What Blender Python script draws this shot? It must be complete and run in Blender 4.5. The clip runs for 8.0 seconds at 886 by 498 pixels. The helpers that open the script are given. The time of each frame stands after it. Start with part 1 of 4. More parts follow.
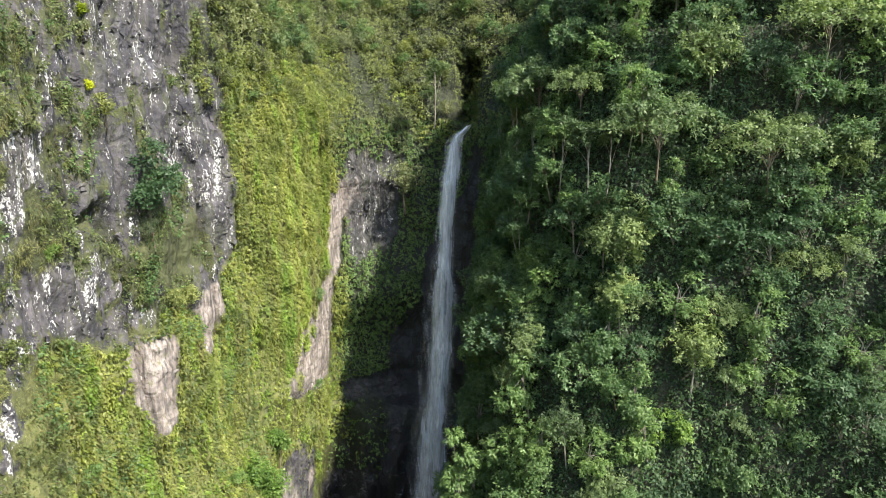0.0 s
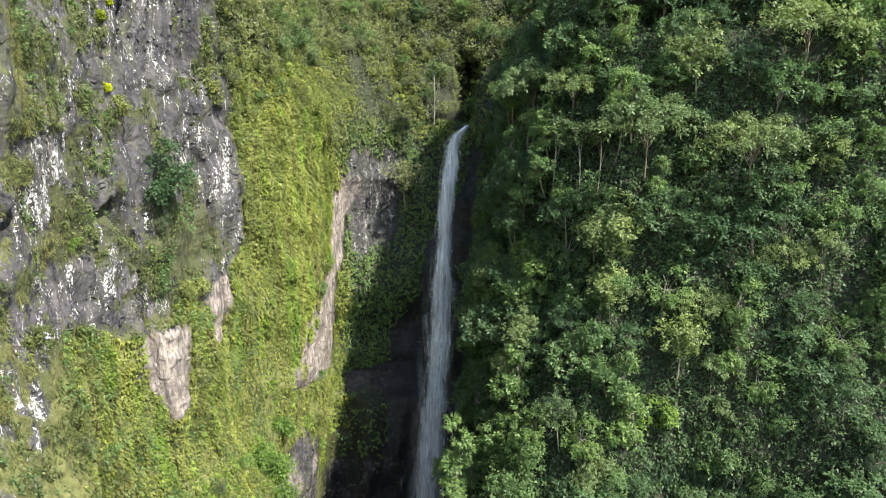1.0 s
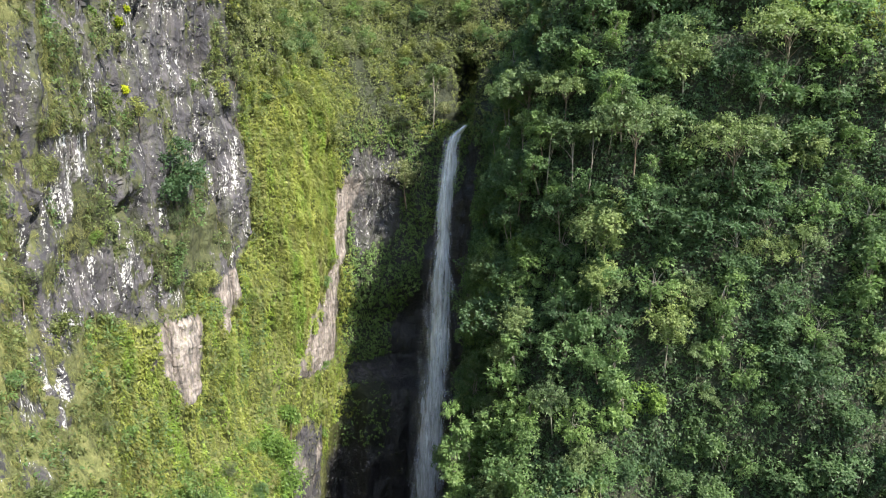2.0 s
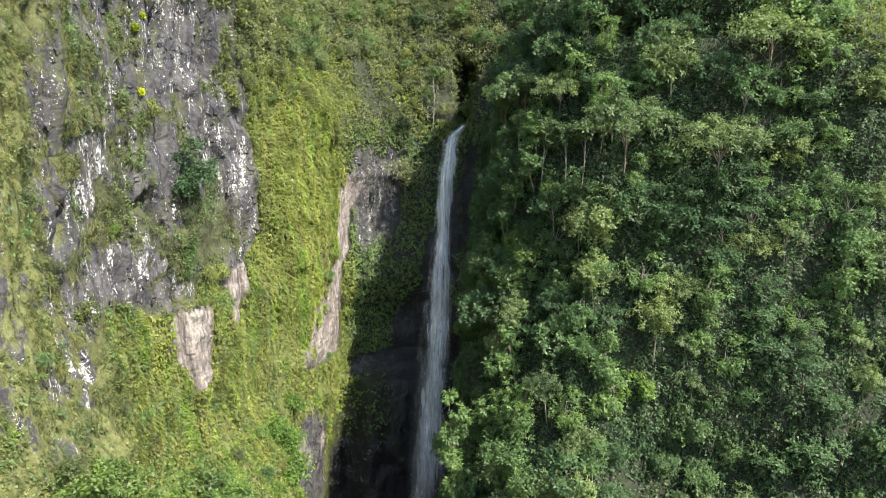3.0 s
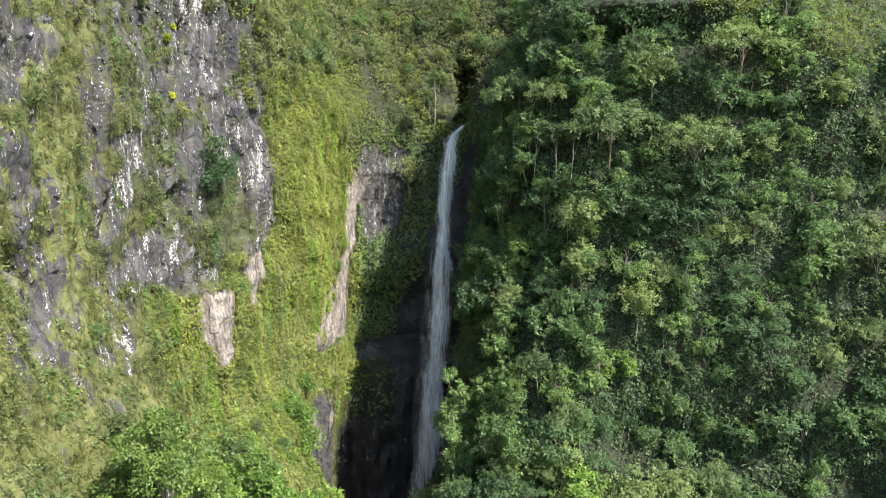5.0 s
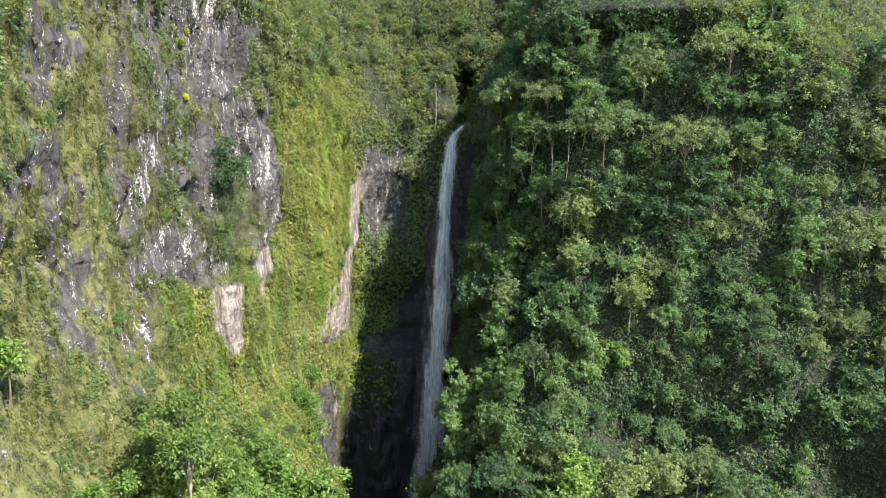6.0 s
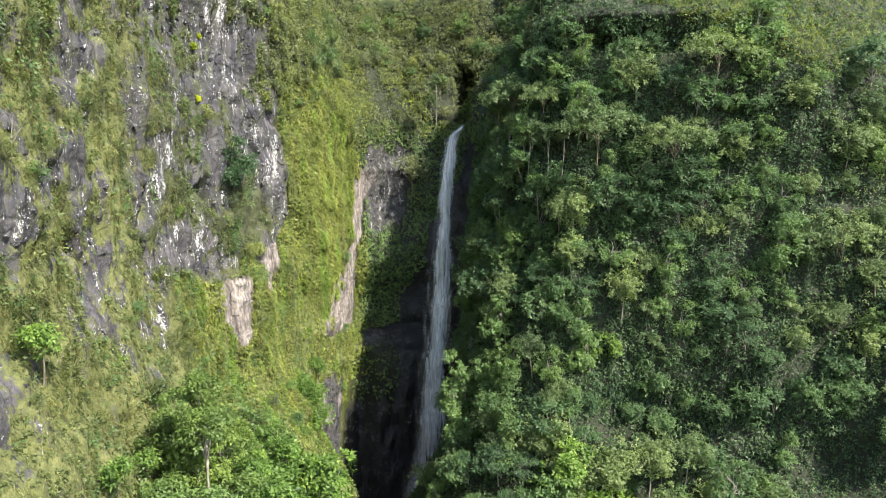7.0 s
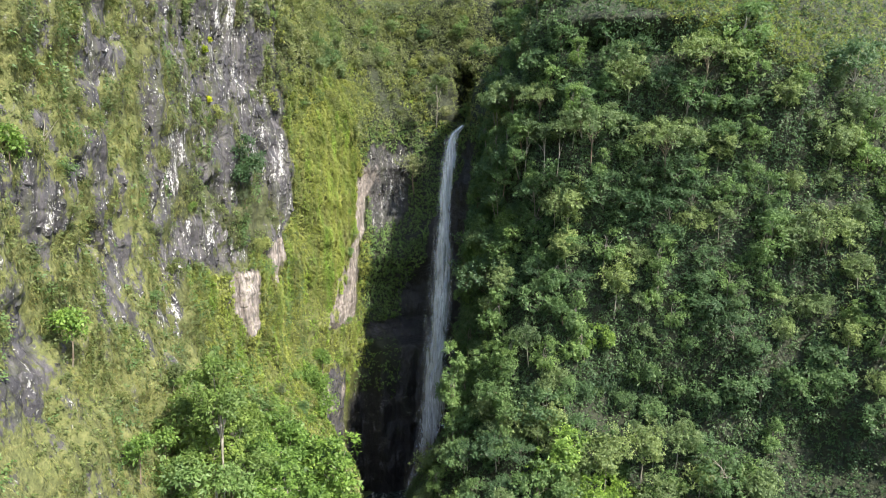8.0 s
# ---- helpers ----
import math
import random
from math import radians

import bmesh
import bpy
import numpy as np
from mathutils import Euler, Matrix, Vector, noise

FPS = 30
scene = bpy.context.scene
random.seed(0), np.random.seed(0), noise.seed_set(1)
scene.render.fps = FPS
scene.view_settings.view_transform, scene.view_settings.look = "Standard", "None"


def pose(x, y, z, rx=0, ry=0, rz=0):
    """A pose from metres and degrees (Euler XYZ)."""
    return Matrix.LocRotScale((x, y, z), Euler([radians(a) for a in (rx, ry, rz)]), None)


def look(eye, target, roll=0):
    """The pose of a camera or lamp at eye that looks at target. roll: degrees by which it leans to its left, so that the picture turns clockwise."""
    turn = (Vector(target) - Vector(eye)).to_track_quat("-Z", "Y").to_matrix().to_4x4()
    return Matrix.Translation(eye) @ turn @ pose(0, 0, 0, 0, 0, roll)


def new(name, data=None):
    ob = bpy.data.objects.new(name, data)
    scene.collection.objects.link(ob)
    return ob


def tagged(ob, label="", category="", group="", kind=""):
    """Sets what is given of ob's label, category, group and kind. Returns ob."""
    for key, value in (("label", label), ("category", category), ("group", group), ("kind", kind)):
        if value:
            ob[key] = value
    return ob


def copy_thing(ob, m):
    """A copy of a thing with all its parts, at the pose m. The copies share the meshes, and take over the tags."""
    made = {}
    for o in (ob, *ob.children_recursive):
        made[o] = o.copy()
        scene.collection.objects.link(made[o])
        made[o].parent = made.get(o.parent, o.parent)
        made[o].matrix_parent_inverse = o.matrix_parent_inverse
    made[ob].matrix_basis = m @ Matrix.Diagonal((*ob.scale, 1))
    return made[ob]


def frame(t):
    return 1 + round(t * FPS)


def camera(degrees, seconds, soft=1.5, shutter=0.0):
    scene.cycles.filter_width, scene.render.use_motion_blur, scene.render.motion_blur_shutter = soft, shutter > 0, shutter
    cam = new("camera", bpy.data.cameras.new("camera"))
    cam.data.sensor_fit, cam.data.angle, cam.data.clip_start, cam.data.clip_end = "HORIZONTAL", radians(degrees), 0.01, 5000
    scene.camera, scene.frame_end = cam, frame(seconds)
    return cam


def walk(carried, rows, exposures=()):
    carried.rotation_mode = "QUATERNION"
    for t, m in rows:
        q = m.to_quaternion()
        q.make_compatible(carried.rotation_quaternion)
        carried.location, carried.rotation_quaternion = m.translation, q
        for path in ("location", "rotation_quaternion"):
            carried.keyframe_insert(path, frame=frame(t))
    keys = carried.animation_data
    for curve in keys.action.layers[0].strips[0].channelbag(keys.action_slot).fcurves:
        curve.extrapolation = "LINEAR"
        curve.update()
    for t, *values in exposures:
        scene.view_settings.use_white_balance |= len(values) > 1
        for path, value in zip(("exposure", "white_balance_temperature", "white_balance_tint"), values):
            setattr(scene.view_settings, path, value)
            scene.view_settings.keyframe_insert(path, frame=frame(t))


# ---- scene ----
cam = camera(62.1, 8.0, soft=0.6)
METRES, EYE, TILT, LEAN, TURN = 27.0, 35.0, -9.3, 0.0, 0.0
ROWS = [
    (0.0, 0.0, 0.0, 0.0, -0.0, 0.0, -0.0),
    (0.5, 0.0024, -0.0583, -0.009, -0.02, -0.02, 0.0),
    (1.0, 0.0055, -0.1169, -0.0179, 0.01, -0.03, 0.0),
    (1.5, 0.0073, -0.176, -0.0273, 0.01, -0.04, 0.01),
    (3.0, 0.0151, -0.3579, -0.0559, 0.07, -0.07, 0.02),
    (3.5, 0.017, -0.4196, -0.0662, 0.1, -0.06, 0.02),
    (4.0, 0.0185, -0.4821, -0.076, 0.11, -0.06, 0.0),
    (4.5, 0.0194, -0.5448, -0.0865, 0.15, -0.06, -0.01),
    (6.0, 0.0175, -0.732, -0.1178, 0.2, -0.06, -0.0),
    (6.5, 0.0181, -0.7958, -0.1283, 0.22, -0.06, -0.01),
    (7.0, 0.0188, -0.8596, -0.139, 0.24, -0.03, -0.01),
    (7.5, 0.0202, -0.9238, -0.1502, 0.25, -0.04, -0.01),
    (8.0, 0.02, -0.9863, -0.1622, 0.26, -0.04, -0.01),
]
walk(cam, [(t, pose(0, 0, EYE, TILT, LEAN, TURN) @ pose(METRES * x, METRES * y, METRES * z, 90 + pitch, roll, yaw)) for t, x, y, z, yaw, pitch, roll in ROWS])

# ---- world, sun ----
SUN_TO = Vector((0.50, -0.49, 0.76)).normalized()
world = bpy.data.worlds.new("sky")
scene.world = world
world.use_nodes = True
wt = world.node_tree
sky = wt.nodes.new("ShaderNodeTexSky")
sky.sky_type, sky.sun_disc = "NISHITA", False
sky.sun_elevation = math.asin(SUN_TO.z)
sky.sun_rotation = math.atan2(SUN_TO.x, SUN_TO.y)
wt.links.new(sky.outputs[0], wt.nodes["Background"].inputs[0])
wt.nodes["Background"].inputs[1].default_value = 0.15
sun = new("sun", bpy.data.lights.new("sun", "SUN"))
sun.data.energy, sun.data.angle, sun.data.color = 5.0, radians(0.5), (1.0, 0.95, 0.86)
sun.matrix_world = look((60, -60, 120), Vector((60, -60, 120)) - SUN_TO)
scene.view_settings.exposure = 1.38

# ---- small tools ----
rng = np.random.default_rng(7)


def lattice(i, j, k, seed):
    """A fixed random number in 0..1 for each whole-number place."""
    h = (i * 374761393 + j * 668265263 + k * 2147483647 + seed * 974634777) & 0xFFFFFFFF
    h = ((h ^ (h >> 13)) * 1274126177) & 0xFFFFFFFF
    h = ((h ^ (h >> 16)) * 2246822519) & 0xFFFFFFFF
    return ((h ^ (h >> 15)) & 0xFFFFFF) / 0xFFFFFF


def vnoise(x, y, z, seed=0):
    """Smooth value noise, -1..1, for arrays."""
    x, y, z = (np.asarray(a, float) for a in (x, y, z))
    x, y, z = np.broadcast_arrays(x, y, z)
    i, j, k = (np.floor(a).astype(np.int64) for a in (x, y, z))
    fx, fy, fz = ((a - b) for a, b in ((x, i), (y, j), (z, k)))
    fx, fy, fz = (f * f * (3 - 2 * f) for f in (fx, fy, fz))
    out = 0.0
    for a in (0, 1):
        for b in (0, 1):
            for c in (0, 1):
                wgt = (fx if a else 1 - fx) * (fy if b else 1 - fy) * (fz if c else 1 - fz)
                out = out + wgt * lattice(i + a, j + b, k + c, seed)
    return out * 2 - 1


def fbm(x, y, z, seed=0, octaves=4):
    total, amp = 0.0, 1.0
    for o in range(octaves):
        total = total + amp * vnoise(x * 2 ** o, y * 2 ** o, z * 2 ** o, seed + o)
        amp *= 0.5
    return total / 1.6


def step(a, b, v):
    t = np.clip((v - a) / (b - a), 0, 1)
    return t * t * (3 - 2 * t)


def bump(v, mid, wide):
    return np.exp(-((v - mid) / wide) ** 2)


def mesh_of(name, verts, faces, material, smooth=False):
    me = bpy.data.meshes.new(name)
    verts, faces = np.asarray(verts, np.float32), np.asarray(faces, np.int32)
    n, side = faces.shape
    me.vertices.add(len(verts))
    me.vertices.foreach_set("co", verts.ravel())
    me.loops.add(n * side)
    me.loops.foreach_set("vertex_index", faces.ravel())
    me.polygons.add(n)
    me.polygons.foreach_set("loop_start", np.arange(0, n * side, side, dtype=np.int32))
    me.update(calc_edges=True)
    me.polygons.foreach_set("use_smooth", np.full(n, smooth))
    me.materials.append(material)
    return me


def part(name, me, parent, label=""):
    ob = new(name, me)
    ob.parent = parent
    return tagged(ob, label)


# ---- materials ----
def material(name):
    m = bpy.data.materials.new(name)
    m.use_nodes = True
    nt = m.node_tree
    return m, nt, nt.nodes["Principled BSDF"]


def node(nt, kind, **inputs):
    nd = nt.nodes.new(kind)
    for key, value in inputs.items():
        key = int(key[1:]) if key[0] == "i" and key[1:].isdigit() else key.replace("_", " ")
        if isinstance(value, bpy.types.NodeSocket):
            nt.links.new(value, nd.inputs[key])
        else:
            nd.inputs[key].default_value = value
    return nd


def ramp(nt, fac, *stops):
    nd = nt.nodes.new("ShaderNodeValToRGB")
    nt.links.new(fac, nd.inputs[0])
    while len(nd.color_ramp.elements) < len(stops):
        nd.color_ramp.elements.new(0.5)
    for e, (p, c) in zip(nd.color_ramp.elements, stops):
        e.position = p
        e.color = (c, c, c, 1) if isinstance(c, (int, float)) else (*c, 1)
    return nd.outputs[0]


def mix(nt, fac, a, b, how="MIX"):
    nd = nt.nodes.new("ShaderNodeMixRGB")
    nd.blend_type = how
    for k, v in enumerate((fac, a, b)):
        if isinstance(v, bpy.types.NodeSocket):
            nt.links.new(v, nd.inputs[k])
        elif k == 0:
            nd.inputs[0].default_value = v
        else:
            nd.inputs[k].default_value = (*v, 1)
    return nd.outputs[0]


def stretched(nt, sx, sy, sz):
    geo = nt.nodes.new("ShaderNodeNewGeometry")
    nd = nt.nodes.new("ShaderNodeMapping")
    nt.links.new(geo.outputs["Position"], nd.inputs[0])
    nd.inputs["Scale"].default_value = (sx, sy, sz)
    return nd.outputs[0]


def noisy(nt, vec, scale, detail=4, rough=0.6, lift=0.0):
    nd = nt.nodes.new("ShaderNodeTexNoise")
    nt.links.new(vec, nd.inputs["Vector"])
    nd.inputs["Scale"].default_value, nd.inputs["Detail"].default_value, nd.inputs["Roughness"].default_value = scale, detail, rough
    nd.inputs["Distortion"].default_value = lift
    return nd.outputs[0]


def leaf_material(name, dark, mid, light, through_light=0.42, gloss=0.52, hang=1.0, dead=0.0):
    """Leaves: colour varies leaf by leaf, plant by plant and in broad patches; some light comes through."""
    m, nt, bsdf = material(name)
    geo = nt.nodes.new("ShaderNodeNewGeometry")
    info = nt.nodes.new("ShaderNodeObjectInfo")
    broad = noisy(nt, stretched(nt, 1, 1, hang), 0.25 / hang ** 0.5, 3)
    leafwise = ramp(nt, geo.outputs["Random Per Island"], (0.0, dark), (0.55, mid), (1.0, light))
    patch = ramp(nt, broad, (0.3, (0.62, 0.66, 0.70)), (0.7, (1.2, 1.17, 1.1)))
    col = mix(nt, 1.0, leafwise, patch, "MULTIPLY")
    tuft = noisy(nt, stretched(nt, 1, 1, 0.6), 1.1, 2)
    col = mix(nt, 1.0, col, ramp(nt, tuft, (0.32, (0.70, 0.74, 0.72)), (0.68, (1.2, 1.17, 1.12))), "MULTIPLY")
    if dead:
        brown = noisy(nt, stretched(nt, 1, 1, 0.22), 0.9, 4, 0.6)
        col = mix(nt, ramp(nt, brown, (0.52, 0.0), (0.66, dead)), col, (0.19, 0.17, 0.075))
        lime = noisy(nt, stretched(nt, 1, 1, 0.18), 0.6, 3, 0.6, 0.3)
        col = mix(nt, ramp(nt, lime, (0.5, 0.0), (0.64, dead)), col, mix(nt, 1.0, col, (0.85, 1.25, 0.7), "MULTIPLY"))
    plant = ramp(nt, info.outputs["Random"], (0.0, (0.68, 0.75, 0.80)), (0.5, (1, 1, 1)), (1.0, (1.25, 1.19, 1.05)))
    col = mix(nt, 1.0, col, plant, "MULTIPLY")
    nt.links.new(col, bsdf.inputs["Base Color"])
    bsdf.inputs["Roughness"].default_value = gloss
    bsdf.inputs["Specular IOR Level"].default_value = 0.35
    trans = nt.nodes.new("ShaderNodeBsdfTranslucent")
    nt.links.new(mix(nt, 1.0, col, (1.08, 1.2, 0.85), "MULTIPLY"), trans.inputs[0])
    blend = node(nt, "ShaderNodeMixShader", i0=through_light, i1=bsdf.outputs[0], i2=trans.outputs[0])
    nt.links.new(blend.outputs[0], nt.nodes["Material Output"].inputs[0])
    return m


def bark_material(name, a, b):
    m, nt, bsdf = material(name)
    n1 = noisy(nt, stretched(nt, 1, 1, 0.25), 9, 5)
    n2 = noisy(nt, stretched(nt, 1, 1, 1), 1.2, 3)
    col = mix(nt, ramp(nt, n1, (0.35, 0.0), (0.65, 1.0)), a, b)
    col = mix(nt, ramp(nt, n2, (0.5, 0.0), (0.7, 0.6)), col, (0.16, 0.19, 0.11))
    nt.links.new(col, bsdf.inputs["Base Color"])
    bsdf.inputs["Roughness"].default_value = 0.85
    bp = node(nt, "ShaderNodeBump", Strength=0.5, Distance=0.03, Height=n1)
    nt.links.new(bp.outputs[0], bsdf.inputs["Normal"])
    return m


def cliff_material():
    """Basalt with streaks, pale lichen, ochre scars, and soil and moss where plants hold. Masks come from the mesh."""
    m, nt, bsdf = material("cliff_rock")
    att = {}
    for key in ("moss", "scar", "lichen", "wet_shade", "humus"):
        nd = nt.nodes.new("ShaderNodeAttribute")
        nd.attribute_name = key
        att[key] = nd.outputs["Fac"]
    fine = noisy(nt, stretched(nt, 1, 1, 1), 1.7, 8, 0.65)
    streak = noisy(nt, stretched(nt, 1, 1, 0.13), 1.5, 6, 0.62)
    spots = noisy(nt, stretched(nt, 1, 1, 0.55), 3.2, 6, 0.7)
    crack = nt.nodes.new("ShaderNodeTexVoronoi")
    crack.feature = "DISTANCE_TO_EDGE"
    crack.inputs["Scale"].default_value = 0.55
    wob = node(nt, "ShaderNodeVectorMath", i0=stretched(nt, 1, 1, 0.7))
    wob.operation = "ADD"
    nt.links.new(node(nt, "ShaderNodeTexNoise", Scale=1.1, Detail=4.0).outputs["Color"], wob.inputs[1])
    nt.links.new(wob.outputs[0], crack.inputs["Vector"])
    edge = ramp(nt, crack.outputs[0], (0.0, 0.0), (0.07, 1.0))
    rock = ramp(nt, fine, (0.28, (0.022, 0.021, 0.024)), (0.5, (0.050, 0.047, 0.052)), (0.72, (0.088, 0.083, 0.087)))
    wide = noisy(nt, stretched(nt, 1, 1, 0.4), 0.45, 3, 0.55)
    rock = mix(nt, 1.0, rock, ramp(nt, wide, (0.35, (0.62, 0.64, 0.70)), (0.65, (1.35, 1.3, 1.28))), "MULTIPLY")
    rock = mix(nt, ramp(nt, streak, (0.5, 0.0), (0.74, 0.6)), rock, (0.150, 0.138, 0.130))
    rock = mix(nt, 0.45, rock, mix(nt, 1.0, rock, edge, "MULTIPLY"))
    block = nt.nodes.new("ShaderNodeTexVoronoi")
    block.inputs["Scale"].default_value = 0.8
    nt.links.new(wob.outputs[0], block.inputs["Vector"])
    tone = node(nt, "ShaderNodeRGBToBW", Color=block.outputs["Color"]).outputs[0]
    rock = mix(nt, 1.0, rock, ramp(nt, tone, (0.2, 0.7), (0.8, 1.3)), "MULTIPLY")
    # algae film, then pale lichen: scattered flecks that close up where it is thick
    film = noisy(nt, stretched(nt, 1, 1, 0.25), 0.8, 5, 0.65)
    rock = mix(nt, ramp(nt, film, (0.52, 0.0), (0.66, 0.55)), rock, (0.085, 0.092, 0.048))
    drip = noisy(nt, stretched(nt, 1, 1, 0.22), 1.6, 4, 0.6, 0.3)
    flecks = noisy(nt, stretched(nt, 1, 1, 0.7), 6.5, 4, 0.7)
    thickness = node(nt, "ShaderNodeMath", i0=att["lichen"], i1=0.15)
    thickness.operation = "MULTIPLY"
    both = node(nt, "ShaderNodeMath", i0=mix(nt, 0.45, flecks, drip), i1=thickness.outputs[0])
    both.operation = "ADD"
    lich = ramp(nt, both.outputs[0], (0.662, 0.0), (0.692, 1.0))
    rock = mix(nt, lich, rock, mix(nt, ramp(nt, fine, (0.4, 0.0), (0.6, 1.0)), (0.30, 0.295, 0.28), (0.58, 0.57, 0.54)))
    pale = ramp(nt, streak, (0.3, (0.13, 0.105, 0.09)), (0.48, (0.28, 0.232, 0.20)), (0.70, (0.45, 0.40, 0.36)))
    pale = mix(nt, ramp(nt, fine, (0.35, 0.55), (0.6, 0.0)), pale, (0.10, 0.09, 0.085))
    stain = noisy(nt, stretched(nt, 1, 1, 0.12), 3.2, 5, 0.65)
    pale = mix(nt, ramp(nt, stain, (0.5, 0.0), (0.62, 0.75)), pale, (0.085, 0.078, 0.075))
    pale = mix(nt, 0.3, pale, mix(nt, 1.0, pale, edge, "MULTIPLY"))
    rock = mix(nt, att["scar"], rock, pale)
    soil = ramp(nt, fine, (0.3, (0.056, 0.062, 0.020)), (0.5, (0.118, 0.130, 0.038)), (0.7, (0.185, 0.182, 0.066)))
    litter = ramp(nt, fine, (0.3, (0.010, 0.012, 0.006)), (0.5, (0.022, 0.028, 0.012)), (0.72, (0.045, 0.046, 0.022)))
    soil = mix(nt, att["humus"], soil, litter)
    soil_edge = node(nt, "ShaderNodeMath", i0=att["moss"], i1=ramp(nt, spots, (0.35, -0.0), (0.65, 0.9)))
    soil_edge.operation = "ADD"
    col = mix(nt, ramp(nt, soil_edge.outputs[0], (0.62, 0.0), (0.95, 1.0)), rock, soil)
    # wet rock, its colour taken down further to carry the alcove's shade
    col = mix(nt, att["wet_shade"], col, mix(nt, 1.0, col, (0.33, 0.335, 0.35), "MULTIPLY"))
    nt.links.new(col, bsdf.inputs["Base Color"])
    rough = ramp(nt, att["wet_shade"], (0.0, 0.88), (1.0, 0.42))
    nt.links.new(rough, bsdf.inputs["Roughness"])
    b1 = node(nt, "ShaderNodeBump", Strength=0.9, Distance=0.4, Height=fine)
    b2 = node(nt, "ShaderNodeBump", Strength=0.35, Distance=0.15, Height=edge, Normal=b1.outputs[0])
    b4 = node(nt, "ShaderNodeBump", Strength=0.7, Distance=0.35, Height=tone, Normal=b2.outputs[0])
    b3 = node(nt, "ShaderNodeBump", Strength=0.5, Distance=0.3, Height=streak, Normal=b4.outputs[0])
    nt.links.new(b3.outputs[0], bsdf.inputs["Normal"])
    return m


def ground_material():
    m, nt, bsdf = material("forest_soil")
    a = noisy(nt, stretched(nt, 1, 1, 1), 0.6, 8)
    b = noisy(nt, stretched(nt, 1, 1, 1), 0.05, 4)
    col = ramp(nt, a, (0.3, (0.03, 0.04, 0.015)), (0.55, (0.06, 0.085, 0.025)), (0.75, (0.11, 0.10, 0.05)))
    col = mix(nt, ramp(nt, b, (0.4, 0.0), (0.6, 0.5)), col, (0.05, 0.075, 0.025))
    nt.links.new(col, bsdf.inputs["Base Color"])
    bsdf.inputs["Roughness"].default_value = 0.9
    nt.links.new(node(nt, "ShaderNodeBump", Strength=0.8, Distance=0.5, Height=a).outputs[0], bsdf.inputs["Normal"])
    return m


def water_material(name, low, high, stretch):
    """Falling white water: strands of foam with gaps between them."""
    m, nt, bsdf = material(name)
    a = noisy(nt, stretched(nt, 1, 1, stretch), 2.4, 5, 0.6, 0.4)
    b = noisy(nt, stretched(nt, 1, 1, 0.35), 0.55, 3, 0.55, 0.6)
    both = mix(nt, 0.45, a, b)
    bsdf.inputs["Base Color"].default_value = (0.80, 0.81, 0.83, 1)
    bsdf.inputs["Roughness"].default_value = 0.6
    clear = nt.nodes.new("ShaderNodeBsdfTransparent")
    edge = nt.nodes.new("ShaderNodeAttribute")
    edge.attribute_name = "body"
    dense = node(nt, "ShaderNodeMath", i0=ramp(nt, both, (low, 0.0), (high, 1.0)), i1=edge.outputs["Fac"])
    dense.operation = "MULTIPLY"
    out = node(nt, "ShaderNodeMixShader", i0=dense.outputs[0], i1=clear.outputs[0], i2=bsdf.outputs[0])
    nt.links.new(out.outputs[0], nt.nodes["Material Output"].inputs[0])
    return m


CLIFF = cliff_material()
SOIL = ground_material()
BARK_PALE = bark_material("pale_bark", (0.13, 0.11, 0.085), (0.30, 0.27, 0.22))
BARK_DARK = bark_material("brown_bark", (0.07, 0.05, 0.035), (0.17, 0.13, 0.09))
LEAF_DEEP = leaf_material("deep_green_leaves", (0.057, 0.108, 0.044), (0.090, 0.158, 0.066), (0.139, 0.210, 0.100))
LEAF_MID = leaf_material("mid_green_leaves", (0.084, 0.148, 0.048), (0.130, 0.212, 0.073), (0.191, 0.276, 0.114))
LEAF_OLIVE = leaf_material("olive_green_leaves", (0.120, 0.142, 0.042), (0.188, 0.216, 0.070), (0.268, 0.294, 0.115))
LEAF_PALE = leaf_material("pale_green_leaves", (0.118, 0.166, 0.062), (0.172, 0.232, 0.095), (0.237, 0.300, 0.142))
LEAF_BRIGHT = leaf_material("fresh_green_leaves", (0.082, 0.150, 0.034), (0.160, 0.262, 0.050), (0.245, 0.350, 0.088))
LEAF_VINE = leaf_material("yellow_green_creeper_leaves", (0.176, 0.202, 0.040), (0.242, 0.270, 0.060), (0.318, 0.335, 0.108), gloss=0.5, hang=0.25, dead=0.7)
# undergrowth: leaf colour set darker to carry the shade between crowns
LEAF_SHADE = leaf_material("shade_tinted_undergrowth_leaves", (0.056, 0.098, 0.040), (0.083, 0.138, 0.058), (0.120, 0.180, 0.082))
LEAF_GREY = leaf_material("grey_green_leaves", (0.089, 0.105, 0.045), (0.168, 0.192, 0.085), (0.278, 0.298, 0.168))
LEAF_DRY = leaf_material("dry_straw_grass", (0.137, 0.118, 0.034), (0.252, 0.216, 0.066), (0.378, 0.325, 0.130))
LEAF_MEADOW = leaf_material("meadow_ferns", (0.190, 0.222, 0.052), (0.245, 0.280, 0.072), (0.300, 0.335, 0.098))
LEAF_STRAW = leaf_material("soft_olive_grass", (0.185, 0.190, 0.060), (0.265, 0.262, 0.092), (0.350, 0.338, 0.140))
LEAF_FOOT = leaf_material("warm_green_leaves", (0.100, 0.155, 0.036), (0.152, 0.225, 0.054), (0.215, 0.290, 0.088))
LEAF_YELLOW = leaf_material("yellow_leaves", (0.29, 0.33, 0.02), (0.40, 0.45, 0.03), (0.54, 0.57, 0.06))
FALLING = water_material("falling_water", 0.22, 0.74, 0.07)
SPRAY = water_material("spray", 0.46, 0.80, 0.12)

